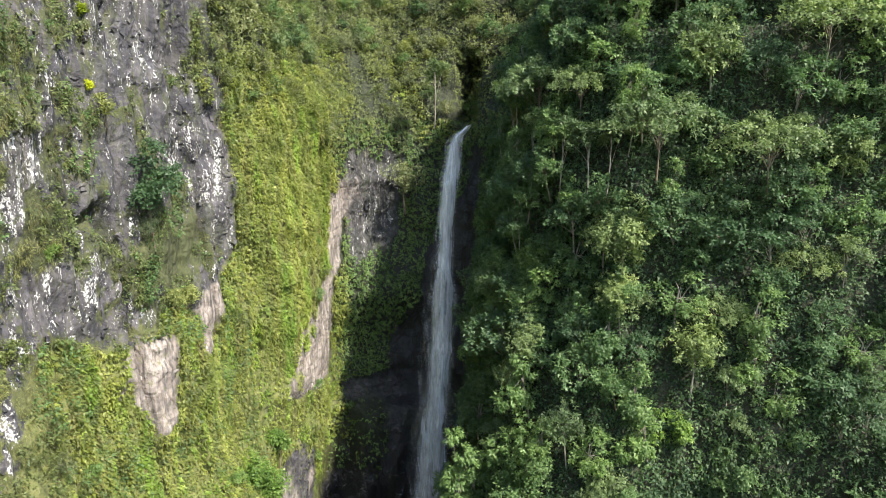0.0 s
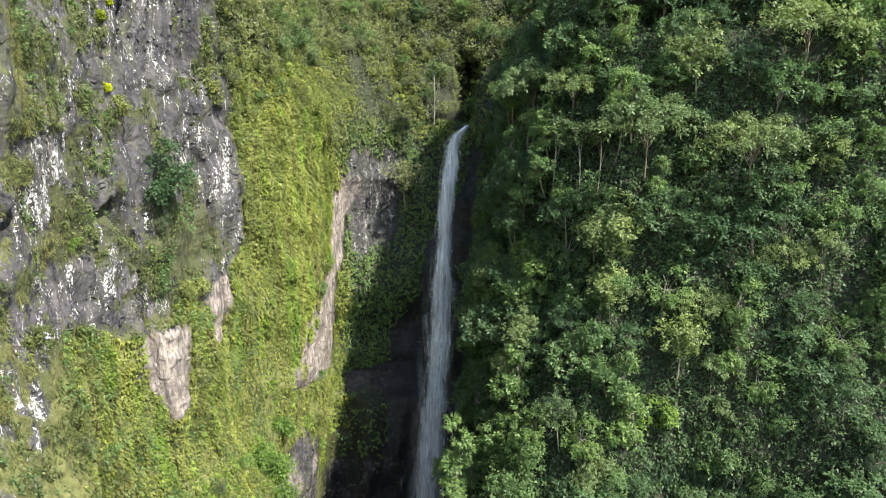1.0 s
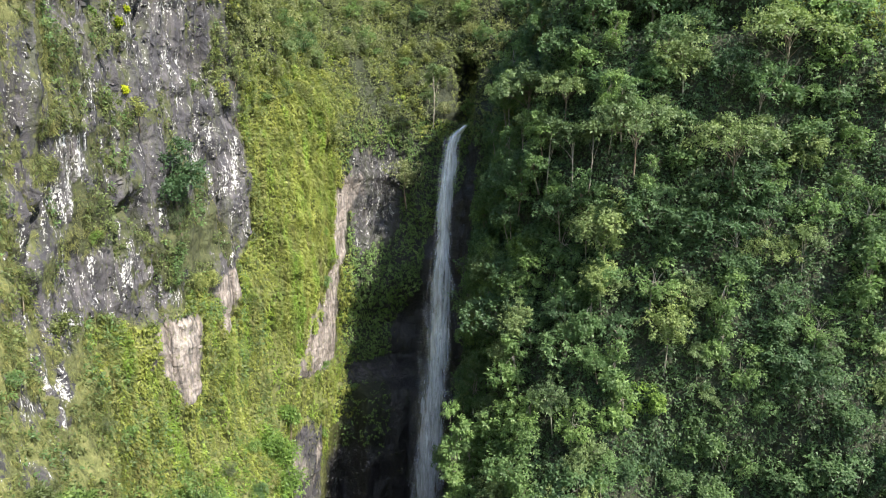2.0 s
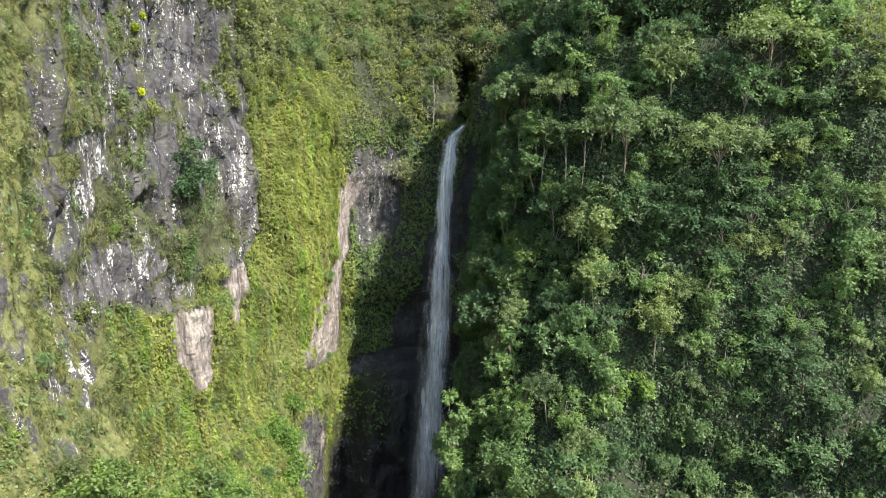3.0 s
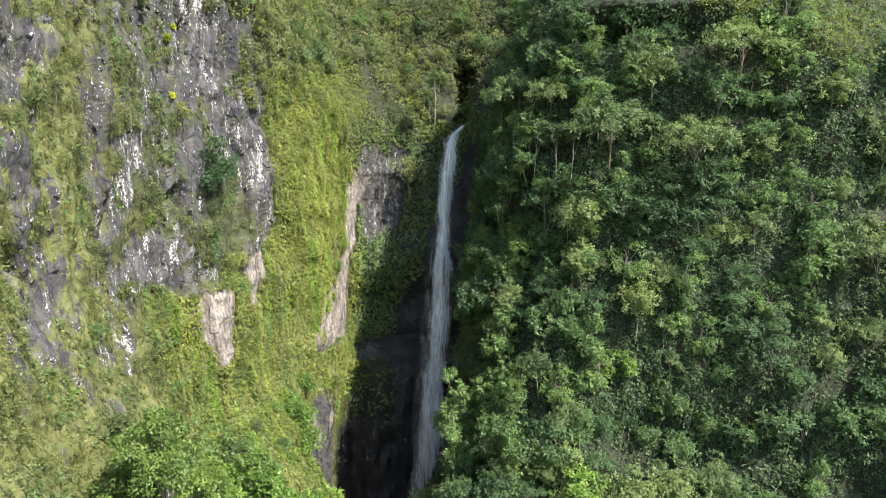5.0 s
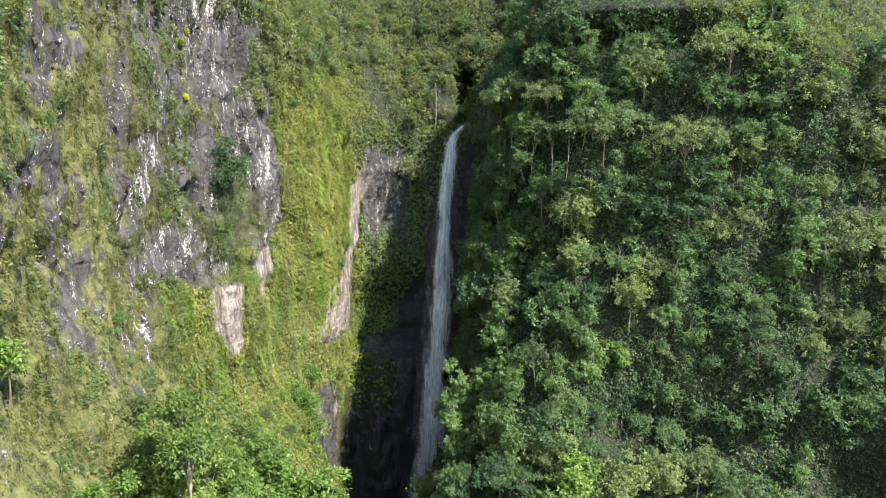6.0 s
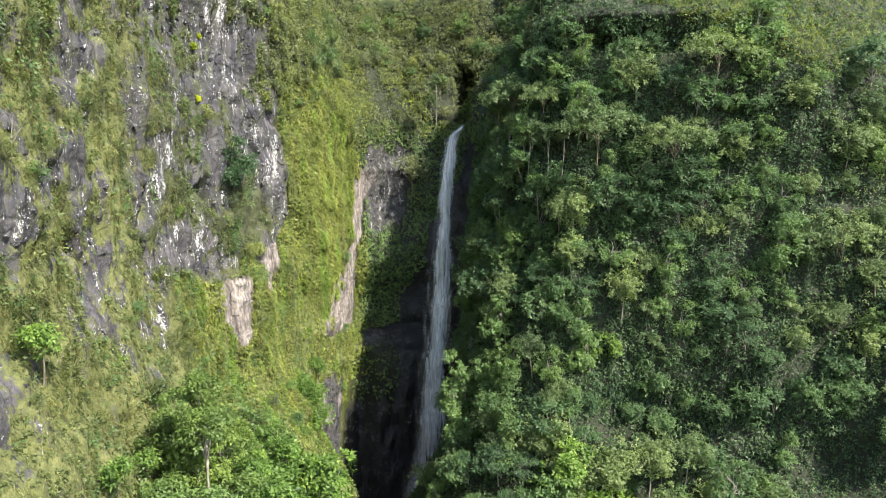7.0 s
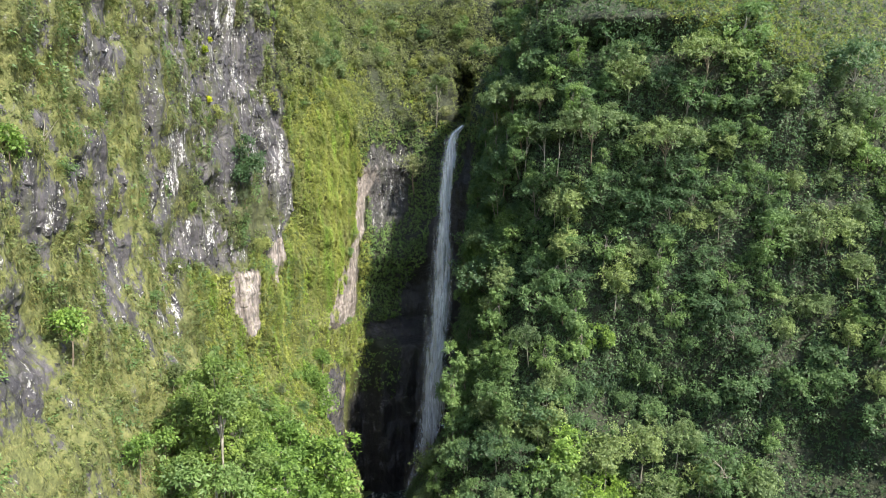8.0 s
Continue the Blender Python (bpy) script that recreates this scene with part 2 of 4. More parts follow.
# ---- the gorge: a wall that runs up one side, round behind the fall and along the other ----
# plan of the wall at 20 m: x, y, heading into the rock (degrees), setback per metre below and above
PLAN = [
    (-40, -70, 180, 0.30, 0.40), (-27, -25, 180, 0.12, 0.10), (-24.6, 12, 180, 0.06, 0.02),
    (-25.3, 30, 178, 0.05, 0.02), (-25.0, 45, 172, 0.05, 0.02), (-23.2, 54, 160, 0.06, 0.04),
    (-20.2, 64, 150, 0.06, 0.08), (-16.2, 72, 140, -0.02, 0.12), (-13.4, 78, 125, -0.07, 0.14),
    (-12.2, 83, 110, -0.05, 0.20), (-8.8, 88.5, 98, 0.05, 0.20), (-3, 91.5, 92, 0.10, 0.16),
    (2.6, 91.0, 80, 0.12, 0.12), (4.6, 86, 50, 0.12, 0.22), (5.2, 77, 32, 0.18, 0.24),
    (7.4, 68.5, 40, 0.26, 0.24), (14, 62.5, 68, 0.34, 0.20), (22, 60.5, 84, 0.26, 0.17),
    (32, 58, 86, 0.22, 0.17), (44, 56, 84, 0.22, 0.18), (60, 49, 66, 0.4, 0.8),
    (76, 30, 40, 0.6, 1.3), (90, -5, 15, 0.6, 1.5), (100, -70, 0, 0.6, 1.5),
]
plan = np.array(PLAN, float)
plan[:, 2] = np.radians(plan[:, 2])
LAST = len(plan) - 1


def along(u):
    """The plan's columns at u (Catmull-Rom)."""
    u = np.clip(u, 0, LAST - 1e-6)
    i = np.floor(u).astype(int)
    f = (u - i)[..., None]
    p0, p1, p2, p3 = (plan[np.clip(i + k, 0, LAST)] for k in (-1, 0, 1, 2))
    return 0.5 * (2 * p1 + (p2 - p0) * f + (2 * p0 - 5 * p1 + 4 * p2 - p3) * f ** 2 + (3 * p1 - p0 - 3 * p2 + p3) * f ** 3)


def cliff(u, z, rough=True):
    """The wall's surface at u along the plan and height z."""
    u, z = np.broadcast_arrays(np.asarray(u, float), np.asarray(z, float))
    c = along(u)
    x, y, head, low, high = (c[..., k] for k in range(5))
    dz = z - 20
    off = np.where(dz < 0, low * dz, high * dz)
    left = 1 - step(5.6, 7.0, u)
    right = step(14.8, 16.5, u)
    # scree at the foot of the long wall, and of the forested side
    near = 1 - step(3.2, 4.2, u)
    scree = 0.85 * np.maximum(6 - z, 0) + 0.30 * near * np.maximum(24 - z, 0)
    off = off - left * 20 * np.tanh(scree / 20) - right * 0.55 * np.maximum(-2 - z, 0)
    off = off - step(13.6, 14.6, u) * (1 - step(16.0, 17, u)) * 0.35 * np.maximum(-3 - z, 0)
    off = off - bump(u, 13.7, 0.55) * 0.55 * np.maximum(-8 - z, 0)
    # brow: the forested side leans back above, over a shadowed hollow
    brow = 48 - 6 * step(17.9, 19.0, u)
    off = off + right * 0.75 * np.maximum(z - brow, 0) + bump(u, 16.7, 1.1) * (3.2 * bump(z, 45, 1.4) - 1.6 * bump(z, 48, 1.1))
    off = off + 2.8 * bump(u, 18.9, 0.25) * bump(z, -0.5, 3)
    # rock above the fall's side leans back into the hanging valley
    back = step(9.3, 11, u) * (1 - step(13.2, 14.5, u))
    off = off + back * (0.5 * np.maximum(z - 37, 0))
    off = off + step(6.5, 8.5, u) * (1 - step(10, 11.2, u)) * 0.45 * np.maximum(z - 36, 0)
    # the slot from which the stream comes
    off = off + 9 * bump(u, 11.95, 0.2) * step(35.2, 36.0, z) * (1 - step(42.5, 46, z))
    # ledge and undercut in the alcove
    alcove = step(8.2, 9.0, u) * (1 - step(11.4, 12.4, u))
    off = off + alcove * 1.7 * bump(z, 2.6, 1.3) - step(9.2, 9.9, u) * alcove * 1.8 * step(1.5, 0.3, z) * step(-14, -3, z)
    off = off + 2.6 * step(7.7, 8.2, u) * (1 - step(9.0, 9.8, u)) * step(1.8, 0.6, z)
    off = off + step(8.6, 9.4, u) * (1 - step(10.4, 11, u)) * (1.5 * bump(z, 24, 6))
    off = off + 3.2 * step(8.5, 9.4, u) * (1 - step(10.8, 11.8, u)) * step(2.0, 4.0, z) * (1 - step(9, 15, z))
    off = off + 3.6 * bump(u, 17.3, 0.8) * bump(z, 3, 5)
    if rough:
        px, py = x * 1.0, y * 1.0
        off = off + 1.5 * fbm(px / 11, py / 11, z / 15, 3, 3) + 0.75 * fbm(px / 3.2, py / 3.2, z / 5, 9, 4)
        ribs = np.abs(vnoise(px / 2.4, py / 2.4, z / 16, 21))
        off = off + (0.9 * left + 0.3) * (0.5 - ribs) * 0.9
        off = off + 0.28 * np.round(3 * vnoise(px / 1.5, py / 1.5, z / 2.6, 27)) / 3 + 0.16 * vnoise(px / 0.8, py / 0.8, z / 1.1, 29)
        # upright clefts in the bare wall
        cleft = 1 - np.abs(vnoise(px / 3.1, py / 3.1, z / 19, 35))
        off = off + left * (1.3 * step(0.88, 0.99, cleft) - 0.5 * np.abs(vnoise(px / 1.3, py / 1.3, z / 6, 37)))
        beds = vnoise(px / 9, py / 9, z / 1.7, 31)
        off = off + 0.35 * np.round(beds * 3) / 3
    far = np.maximum(z - 56, 0)
    off = off + far * 1.2
    return np.stack([x + np.cos(head) * off, y + np.sin(head) * off, z + 0 * x], -1)


def normals(u, z, e=0.05):
    """Outward normals of the smooth wall."""
    a = cliff(u + e, z, False) - cliff(u - e, z, False)
    b = cliff(u, z + 0.6, False) - cliff(u, z - 0.6, False)
    n = np.cross(a, b)
    return n / np.maximum(np.linalg.norm(n, axis=-1, keepdims=True), 1e-9)


# thickets and bare faces on the long wall: u, height, half sizes, how much more or less grows there
PATCHES = [
    (5.6, 25.5, 0.33, 3.4, 0.9), (5.1, 24.5, 0.25, 2.2, 0.6), (4.15, 27.5, 0.25, 2.2, 0.6), (4.83, 40, 0.07, 4, 0.45),
    (4.6, 42, 0.2, 1.2, 0.4), (4.05, 39.5, 0.2, 3, 0.3), (6.2, 42, 0.2, 4, 0.6), (4.1, 23.5, 0.3, 2.4, -0.9),
    (5.95, 35, 0.35, 2.2, -0.8), (6.15, 29, 0.16, 5, -0.7), (5.0, 32, 0.2, 4, -0.4), (5.3, 42.5, 0.3, 3, -0.4),
    (3.07, 40.5, 0.12, 4, -0.6), (2.8, 32.5, 0.25, 2, -0.5), (2.3, 31, 0.3, 3, -0.55), (2.95, 23.5, 0.2, 3, -0.4),
    (2.1, 20, 0.12, 3, -0.4), (2.3, 17.5, 0.1, 4, -0.4),
]
# where the lichen is thickest
LICHEN = [
    (3.9, 29, 0.15, 5), (5.76, 32, 0.2, 2.5), (4.36, 37, 0.3, 2), (5.43, 40, 0.05, 2.4), (4.45, 25, 0.15, 2), (5.03, 21.6, 0.16, 0.9),
    (6.08, 23.3, 0.1, 1.5), (3.75, 21.5, 0.1, 1.5), (3.57, 17.5, 0.1, 2.5), (6.17, 30, 0.12, 4), (5.28, 47, 0.15, 3), (4.05, 33, 0.2, 3),
]


def masks(u, p):
    """Where plants hold, where rock is scarred, spotted with lichen, or wet and darkened for shade."""
    x, y, z = p[..., 0], p[..., 1], p[..., 2]
    n1 = fbm(x / 5, y / 5, z / 8, 41, 4)
    n2 = fbm(x / 1.6, y / 1.6, z / 3.5, 47, 3)
    n3 = fbm(x / 2.6, y / 2.6, z / 7, 53, 3)
    edge = 6.45 - 0.12 * step(36, 46, z) - 0.3 * step(25, 20, z) + 0.12 * n2
    foot = 9 + 11.3 * step(3.2, 3.9, u) + 2.2 * n1 + 0.8 * np.sin(u * 5)
    bare = step(1.0, 1.8, u) * (1 - step(edge - 0.12, edge + 0.08, u)) * step(foot - 1.5, foot + 1.5, z)
    q = 0.42 * fbm(x / 2.6, y / 2.6, z / 6, 143, 2) + 0.62 * fbm(x / 0.8, y / 0.8, z / 1.7, 149, 3)
    share = -0.13 + 0.25 * step(45, 52, z) + 0.30 * (1 - step(3.3, 3.9, u)) + 0.12 * (1 - step(2.9, 3.6, u)) * step(24, 17, z) - 0.10 * step(4.6, 5.1, u) * step(30, 33, z)
    for pu, pz, wu, wz, much in PATCHES:
        share = share + much * bump(u, pu, wu) * bump(z, pz, wz)
    hold = np.clip(0.5 + 2.0 * (q + share), 0, 1)
    moss = bare * hold + (1 - bare) * (1 + 0.3 * n2)
    moss = np.where((u > 1.0) & (u < 8), moss, 1 + 0.3 * n2)
    # scars where slabs have fallen from the creepers, along the buttress's edge and at its foot
    s1 = bump(u, 4.99 + 0.10 * step(19, 12, z), (0.36 + 0.07 * n2) * (0.32 + 0.68 * step(12, 16.5, z))) * step(11, 12.5, z) * (1 - step(18.6, 19.8, z + n2))
    s2 = bump(u, 5.86 + 0.04 * (z - 18), 0.21 + 0.06 * n2) * step(15, 16, z) * (1 - step(20.5, 22, z))
    s3 = bump(u, 7.83 + 0.08 * (z - 8) + 0.12 * vnoise(z / 2.2, 3, 0, 6), (0.42 + 0.5 * step(20, 9, z)) * (1 + 0.5 * n2)) * step(6, 7.5, z) * (1 - step(27, 31, z))
    foot_rock = bump(u, 7.15 + 0.4 * n2 + 0.2 * n1, 0.95) * (1 - step(-1.5, 2.2, z + 2.5 * n2))
    s4 = foot_rock * np.clip(0.12 + 0.9 * n2, 0, 1)
    n4 = vnoise(x / 0.7, y / 0.7, z / 1.5, 57)
    scar = np.clip(2.6 * np.maximum.reduce([s1, s2, s3, s4]) - 0.75 + 0.9 * n4 * step(0.1, 0.3, np.maximum.reduce([s1, s2, s3, s4])), 0, 1)
    dark = step(9.3, 9.5, u) * (1 - step(10.5, 10.9, u + 0.2 * n2)) * step(18, 22, z + 3 * n3) * (1 - step(31, 33.5, z + 2 * n2))
    wet_shade = step(9.6, 10.6, u + 0.2 * n2) * (1 - step(12.3, 12.7, u + 0.15 * n2)) * (1 - step(33, 36, z + 3 * n2))
    # also darkens the dark panel, and paints shade into the lower alcove
    wet_shade = np.maximum(np.maximum(wet_shade * (1 - 0.7 * dark), 0.45 * dark), step(7.9, 8.5, u) * (1 - step(12.8, 13.3, u)) * (1 - step(-5, -1, z + n2)))
    moss = moss - 1.3 * foot_rock - 1.5 * scar - dark * (0.85 + 0.5 * n2) - wet_shade * step(10.1, 10.6, u + 0.3 * n3 - 0.07 * np.maximum(z - 6, 0)) * 1.3
    moss = moss - step(8.2, 8.8, u) * (1 - step(13.2, 13.8, u)) * (1 - step(-9, -5, z + 2 * n3)) * 1.2
    moss = moss - step(9.0, 9.4, u) * (1 - step(12.4, 13, u)) * bump(z, 2.6, 1.5)
    lichen = 0.46 * bare + 0.55 * dark + 0.12 + 0.25 * n3
    for pu, pz, wu, wz in LICHEN:
        lichen = lichen + 0.38 * bump(u, pu, wu) * bump(z, pz, wz)
    lichen = np.clip(lichen, 0, 1.1) * (1 - np.clip(wet_shade, 0, 1) * (1 - dark))
    return np.clip(moss, 0, 1), scar, lichen, np.clip(wet_shade, 0, 1), bare


def build_cliff():
    us = np.concatenate([np.linspace(0, 2, 30)[:-1], np.linspace(2, 4, 190)[:-1], np.linspace(4, 7, 210)[:-1], np.linspace(7, 16, 260)[:-1],
                         np.linspace(16, 20, 130)[:-1], np.linspace(20, LAST, 40)])
    zs = np.concatenate([np.linspace(-30, -2, 40)[:-1], np.linspace(-2, 50, 210)[:-1], np.linspace(50, 130, 28)])
    U, Z = np.meshgrid(us, zs, indexing="ij")
    P = cliff(U, Z)
    nu, nz = U.shape
    idx = np.arange(nu * nz).reshape(nu, nz)
    faces = np.stack([idx[:-1, :-1], idx[1:, :-1], idx[1:, 1:], idx[:-1, 1:]], -1).reshape(-1, 4)
    me = mesh_of("gorge_wall", P.reshape(-1, 3), faces, CLIFF, True)
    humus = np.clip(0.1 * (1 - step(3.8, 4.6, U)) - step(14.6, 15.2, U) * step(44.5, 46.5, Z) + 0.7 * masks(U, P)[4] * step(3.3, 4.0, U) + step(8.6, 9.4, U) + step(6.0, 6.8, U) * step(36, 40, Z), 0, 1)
    for key, vals in zip(("moss", "scar", "lichen", "wet_shade", "humus"), (*masks(U, P)[:4], humus)):
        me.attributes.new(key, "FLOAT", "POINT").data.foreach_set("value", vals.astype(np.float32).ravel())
    return tagged(new("cliff", me), "dark basalt gorge wall with pale lichen, scars and moss", "cliff", kind="structure")


def build_ground():
    g = np.concatenate([-np.geomspace(900, 75, 14), np.linspace(-70, 100, 86), np.geomspace(106, 900, 14)])
    X, Y = np.meshgrid(g, g, indexing="ij")
    Z = -24.5 + 1.2 * fbm(X / 14, Y / 14, 0, 61, 4)
    Z = Z - 1.6 * bump(X, -3.5 + 4 * np.sin(Y / 22), 3.0)
    n = len(g)
    idx = np.arange(n * n).reshape(n, n)
    faces = np.stack([idx[:-1, :-1], idx[1:, :-1], idx[1:, 1:], idx[:-1, 1:]], -1).reshape(-1, 4)
    tagged(new("ground", mesh_of("ground", np.stack([X, Y, Z], -1).reshape(-1, 3), faces, SOIL, True)),
           "dark mossy soil of the valley floor under the forest", "ground", kind="structure")


CLIFF_WALL = build_cliff()
build_ground()


# ---- the fall ----
def fall_line(z):
    """The middle of the falling water, and its width, at height z."""
    heights = (-24, -21, -18, -14, -8, -2, 5, 10, 15, 18, 25, 30, 33, 34.2, 35.4)
    x = np.interp(z, heights, (-5.4, -4.3, -3.0, -2.05, -1.55, -1.1, -0.6, -0.3, 0.0, 0.08, 0.42, 0.95, 1.4, 1.9, 3.1))
    f = np.clip((35.4 - z) / 53, 0, 1)
    y = 89.2 - 2.2 * np.sqrt(f) - 1.5 * f
    return x, y, np.interp(z, heights, (2.2, 2.8, 3.5, 3.8, 3.8, 3.5, 3.2, 2.8, 2.4, 2.2, 1.9, 1.65, 1.4, 1.2, 0.6))


def water_sheet(name, scale, shift, front, mat, parent, label, seed):
    zs, ss = np.linspace(35.4, -24.4, 175), np.linspace(-1, 1, 25)
    Z, S = np.meshgrid(zs, ss, indexing="ij")
    x, y, w = fall_line(Z)
    w = w * scale * (1 + 0.22 * vnoise(Z / 5, 1, 0, seed) + 0.15 * vnoise(Z / 1.6, 2, 0, seed))
    X = x + shift + S * w / 2 + 0.12 * vnoise(Z / 3, S * 2, 0, seed + 1)
    Y = y - front - (1 - S ** 2) * 0.45 * scale - 0.25 * np.abs(vnoise(X * 3, Z / 4, 0, seed + 2))
    idx = np.arange(Z.size).reshape(Z.shape)
    faces = np.stack([idx[:-1, :-1], idx[1:, :-1], idx[1:, 1:], idx[:-1, 1:]], -1).reshape(-1, 4)
    me = mesh_of(name, np.stack([X, Y, Z], -1).reshape(-1, 3), faces, mat, True)
    body = (1 - np.abs(S) ** 2.4) * step(36, 35, Z) * (1 - 0.55 * step(-6, -22, Z))
    me.attributes.new("body", "FLOAT", "POINT").data.foreach_set("value", body.astype(np.float32).ravel())
    part(name, me, parent, label)


def build_fall():
    root = tagged(new("waterfall"), "tall narrow white waterfall dropping down wet black rock", "waterfall")
    root.location = (-4, 85, -24.5)
    bpy.context.view_layer.update()
    inv = root.matrix_world.inverted()
    before = set(bpy.data.objects)
    water_sheet("main_stream", 0.86, 0.0, 0.4, FALLING, root, "dense white water", 71)
    water_sheet("back_stream", 1.1, 0.1, 0.0, FALLING, root, "thinner water behind", 81)
    water_sheet("spray", 1.55, -0.15, 0.9, SPRAY, root, "fine drifting spray", 91)
    for ob in set(bpy.data.objects) - before:
        ob.matrix_parent_inverse = inv


build_fall()


# ---- leaves ----
def leaf_verts(c, tip, face, length, width):
    """Bent diamond leaves: root c, unit tip direction, a rough facing, length and width."""
    side = np.cross(tip, face)
    side /= np.maximum(np.linalg.norm(side, axis=1, keepdims=True), 1e-6)
    up = np.cross(side, tip)
    L, W = length[:, None], width[:, None]
    mid = c + tip * L * 0.45
    return np.stack([c, mid + side * W / 2 + up * W * 0.14, c + tip * L - up * L * 0.12, mid - side * W / 2 + up * W * 0.14], 1)


def leaf_mesh(name, c, tip, face, length, width, mat, shape="leaf"):
    """One bent diamond a leaf; blades are narrow slips, wedges plain three-cornered leaves."""
    v = leaf_verts(c, tip, face, length, width)
    if shape != "leaf":
        v = v[:, (3, 1, 2)]
        pull = 0.7 if shape == "blade" else 0.0
        back = (tip * length[:, None] * 0.45) if shape == "wedge" else 0.0
        v[:, 0] += (c - v[:, 0]) * pull - back
        v[:, 1] += (c - v[:, 1]) * pull - back
    sides = v.shape[1]
    return mesh_of(name, v.reshape(-1, 3), np.arange(v.shape[0] * sides).reshape(-1, sides), mat)


def unit(v):
    return v / np.maximum(np.linalg.norm(v, axis=-1, keepdims=True), 1e-9)


def tube(path, radii, sides=6):
    """Vertices and faces of a tapered tube along a path."""
    path = np.asarray(path, float)
    t = unit(np.gradient(path, axis=0))
    a = unit(np.cross(t, np.where(np.abs(t[:, :1]) < 0.9, [[1.0, 0, 0]], [[0, 1.0, 0]])))
    b = np.cross(t, a)
    ang = np.linspace(0, 2 * np.pi, sides, endpoint=False)
    ring = a[:, None] * np.cos(ang)[None, :, None] + b[:, None] * np.sin(ang)[None, :, None]
    v = (path[:, None] + ring * np.asarray(radii)[:, None, None]).reshape(-1, 3)
    idx = np.arange(len(v)).reshape(len(path), sides)
    nxt = np.roll(idx, -1, 1)
    return v, np.stack([idx[:-1], nxt[:-1], nxt[1:], idx[1:]], -1).reshape(-1, 4)


def joined(pieces):
    vs, fs, n = [], [], 0
    for v, f in pieces:
        vs.append(v), fs.append(f + n)
        n += len(v)
    return np.concatenate(vs), np.concatenate(fs)


def tree_meshes(kind, height, crown, lobes, clumps, leaves, leaf, mat, bark, trunk_bare, girth, seed):
    """Trunk with limbs, and a crown of leaf clumps. crown: (half width, half height) of the crown's body."""
    r = np.random.default_rng(seed)
    cw, ch = crown
    top = height
    mid = top - ch
    # lobes of the crown, unevenly set
    a = np.arange(lobes) * 2.4 + r.uniform(-0.5, 0.5, lobes)
    d = cw * r.uniform(0.35, 0.75, lobes) * np.where(np.arange(lobes) % 4 == 0, 0.2, 1)
    lc = np.stack([np.cos(a) * d, np.sin(a) * d, mid + r.uniform(-0.75, 0.8, lobes) * ch * (1.15 - d / cw)], 1)
    lr = r.uniform(0.30, 0.5, lobes)
    if kind == "umbrella":
        a = np.arange(lobes) * 2.4 + r.uniform(0, 1, lobes)
        d = np.sqrt(np.linspace(0.02, 1, lobes)) * cw * 0.85
        lc = np.stack([np.cos(a) * d, np.sin(a) * d, mid + ch * (0.75 - 1.3 * (d / cw) ** 2) + r.normal(0, 0.3, lobes)], 1)
        lr = r.uniform(0.28, 0.42, lobes)
    if kind == "column":
        s = np.linspace(-0.95, 0.9, lobes)
        lc = np.stack([r.normal(0, 0.28, lobes) * cw, r.normal(0, 0.28, lobes) * cw, mid + s * ch], 1)
        lr = r.uniform(0.42, 0.66, lobes)
    k = r.integers(0, lobes, clumps)
    d = unit(r.normal(0, 1, (clumps, 3)) + [0, -0.45, 0.75])
    flat = 0.5 if kind == "umbrella" else 0.85
    cc = lc[k] + d * (lr[k] * cw * r.uniform(0.6, 1.0, clumps) ** 0.5)[:, None] * [1, 1, flat]
    cdir = unit(d + [0, 0, 0.45])
    j = np.repeat(np.arange(clumps), leaves)
    n = len(j)
    out = unit(r.normal(0, 1, (n, 3)) * 0.9 + cdir[j] * 0.8)
    c = cc[j] + out * (r.uniform(0.02, 0.30, n) * (1 + leaf))[:, None]
    tip = unit(out + [0, 0, -0.35] + r.normal(0, 0.4, (n, 3)))
    cface = unit(cdir * 0.8 + [0, 0, 0.6] + r.normal(0, 0.25, (clumps, 3)))
    face = unit(cface[j] + r.normal(0, 0.22, (n, 3)))
    length = leaf * r.uniform(0.6, 1.35, n)
    crown_me = leaf_mesh("crown", c, tip, face, length, length * r.uniform(0.55, 0.85, n), mat, "wedge")
    # trunk and limbs
    bow = r.normal(0, 0.35, 2)
    t = np.linspace(0, 1, 7)
    hub = np.array([bow[0] * 0.3, bow[1] * 0.3, mid + 0.1 * ch])
    path = np.stack([hub[0] * t + bow[0] * np.sin(t * np.pi) * 0.5, hub[1] * t + bow[1] * np.sin(t * np.pi) * 0.5, -1.2 + (hub[2] + 1.2) * t], 1)
    pieces = [tube(path, girth * (1.25 - 0.75 * t), 7)]
    for q in range(lobes):
        start = path[int(3 + q % 4)]
        s = np.linspace(0, 1, 4)[:, None]
        way = start + (lc[q] - start) * s + np.array([0, 0, 0.25]) * np.sin(s * np.pi) * np.linalg.norm(lc[q] - start) * 0.4
        pieces.append(tube(way, girth * 0.42 * (1.05 - 0.75 * s[:, 0]), 4))
    v, f = joined(pieces)
    return mesh_of("trunk", v, f, bark, True), crown_me


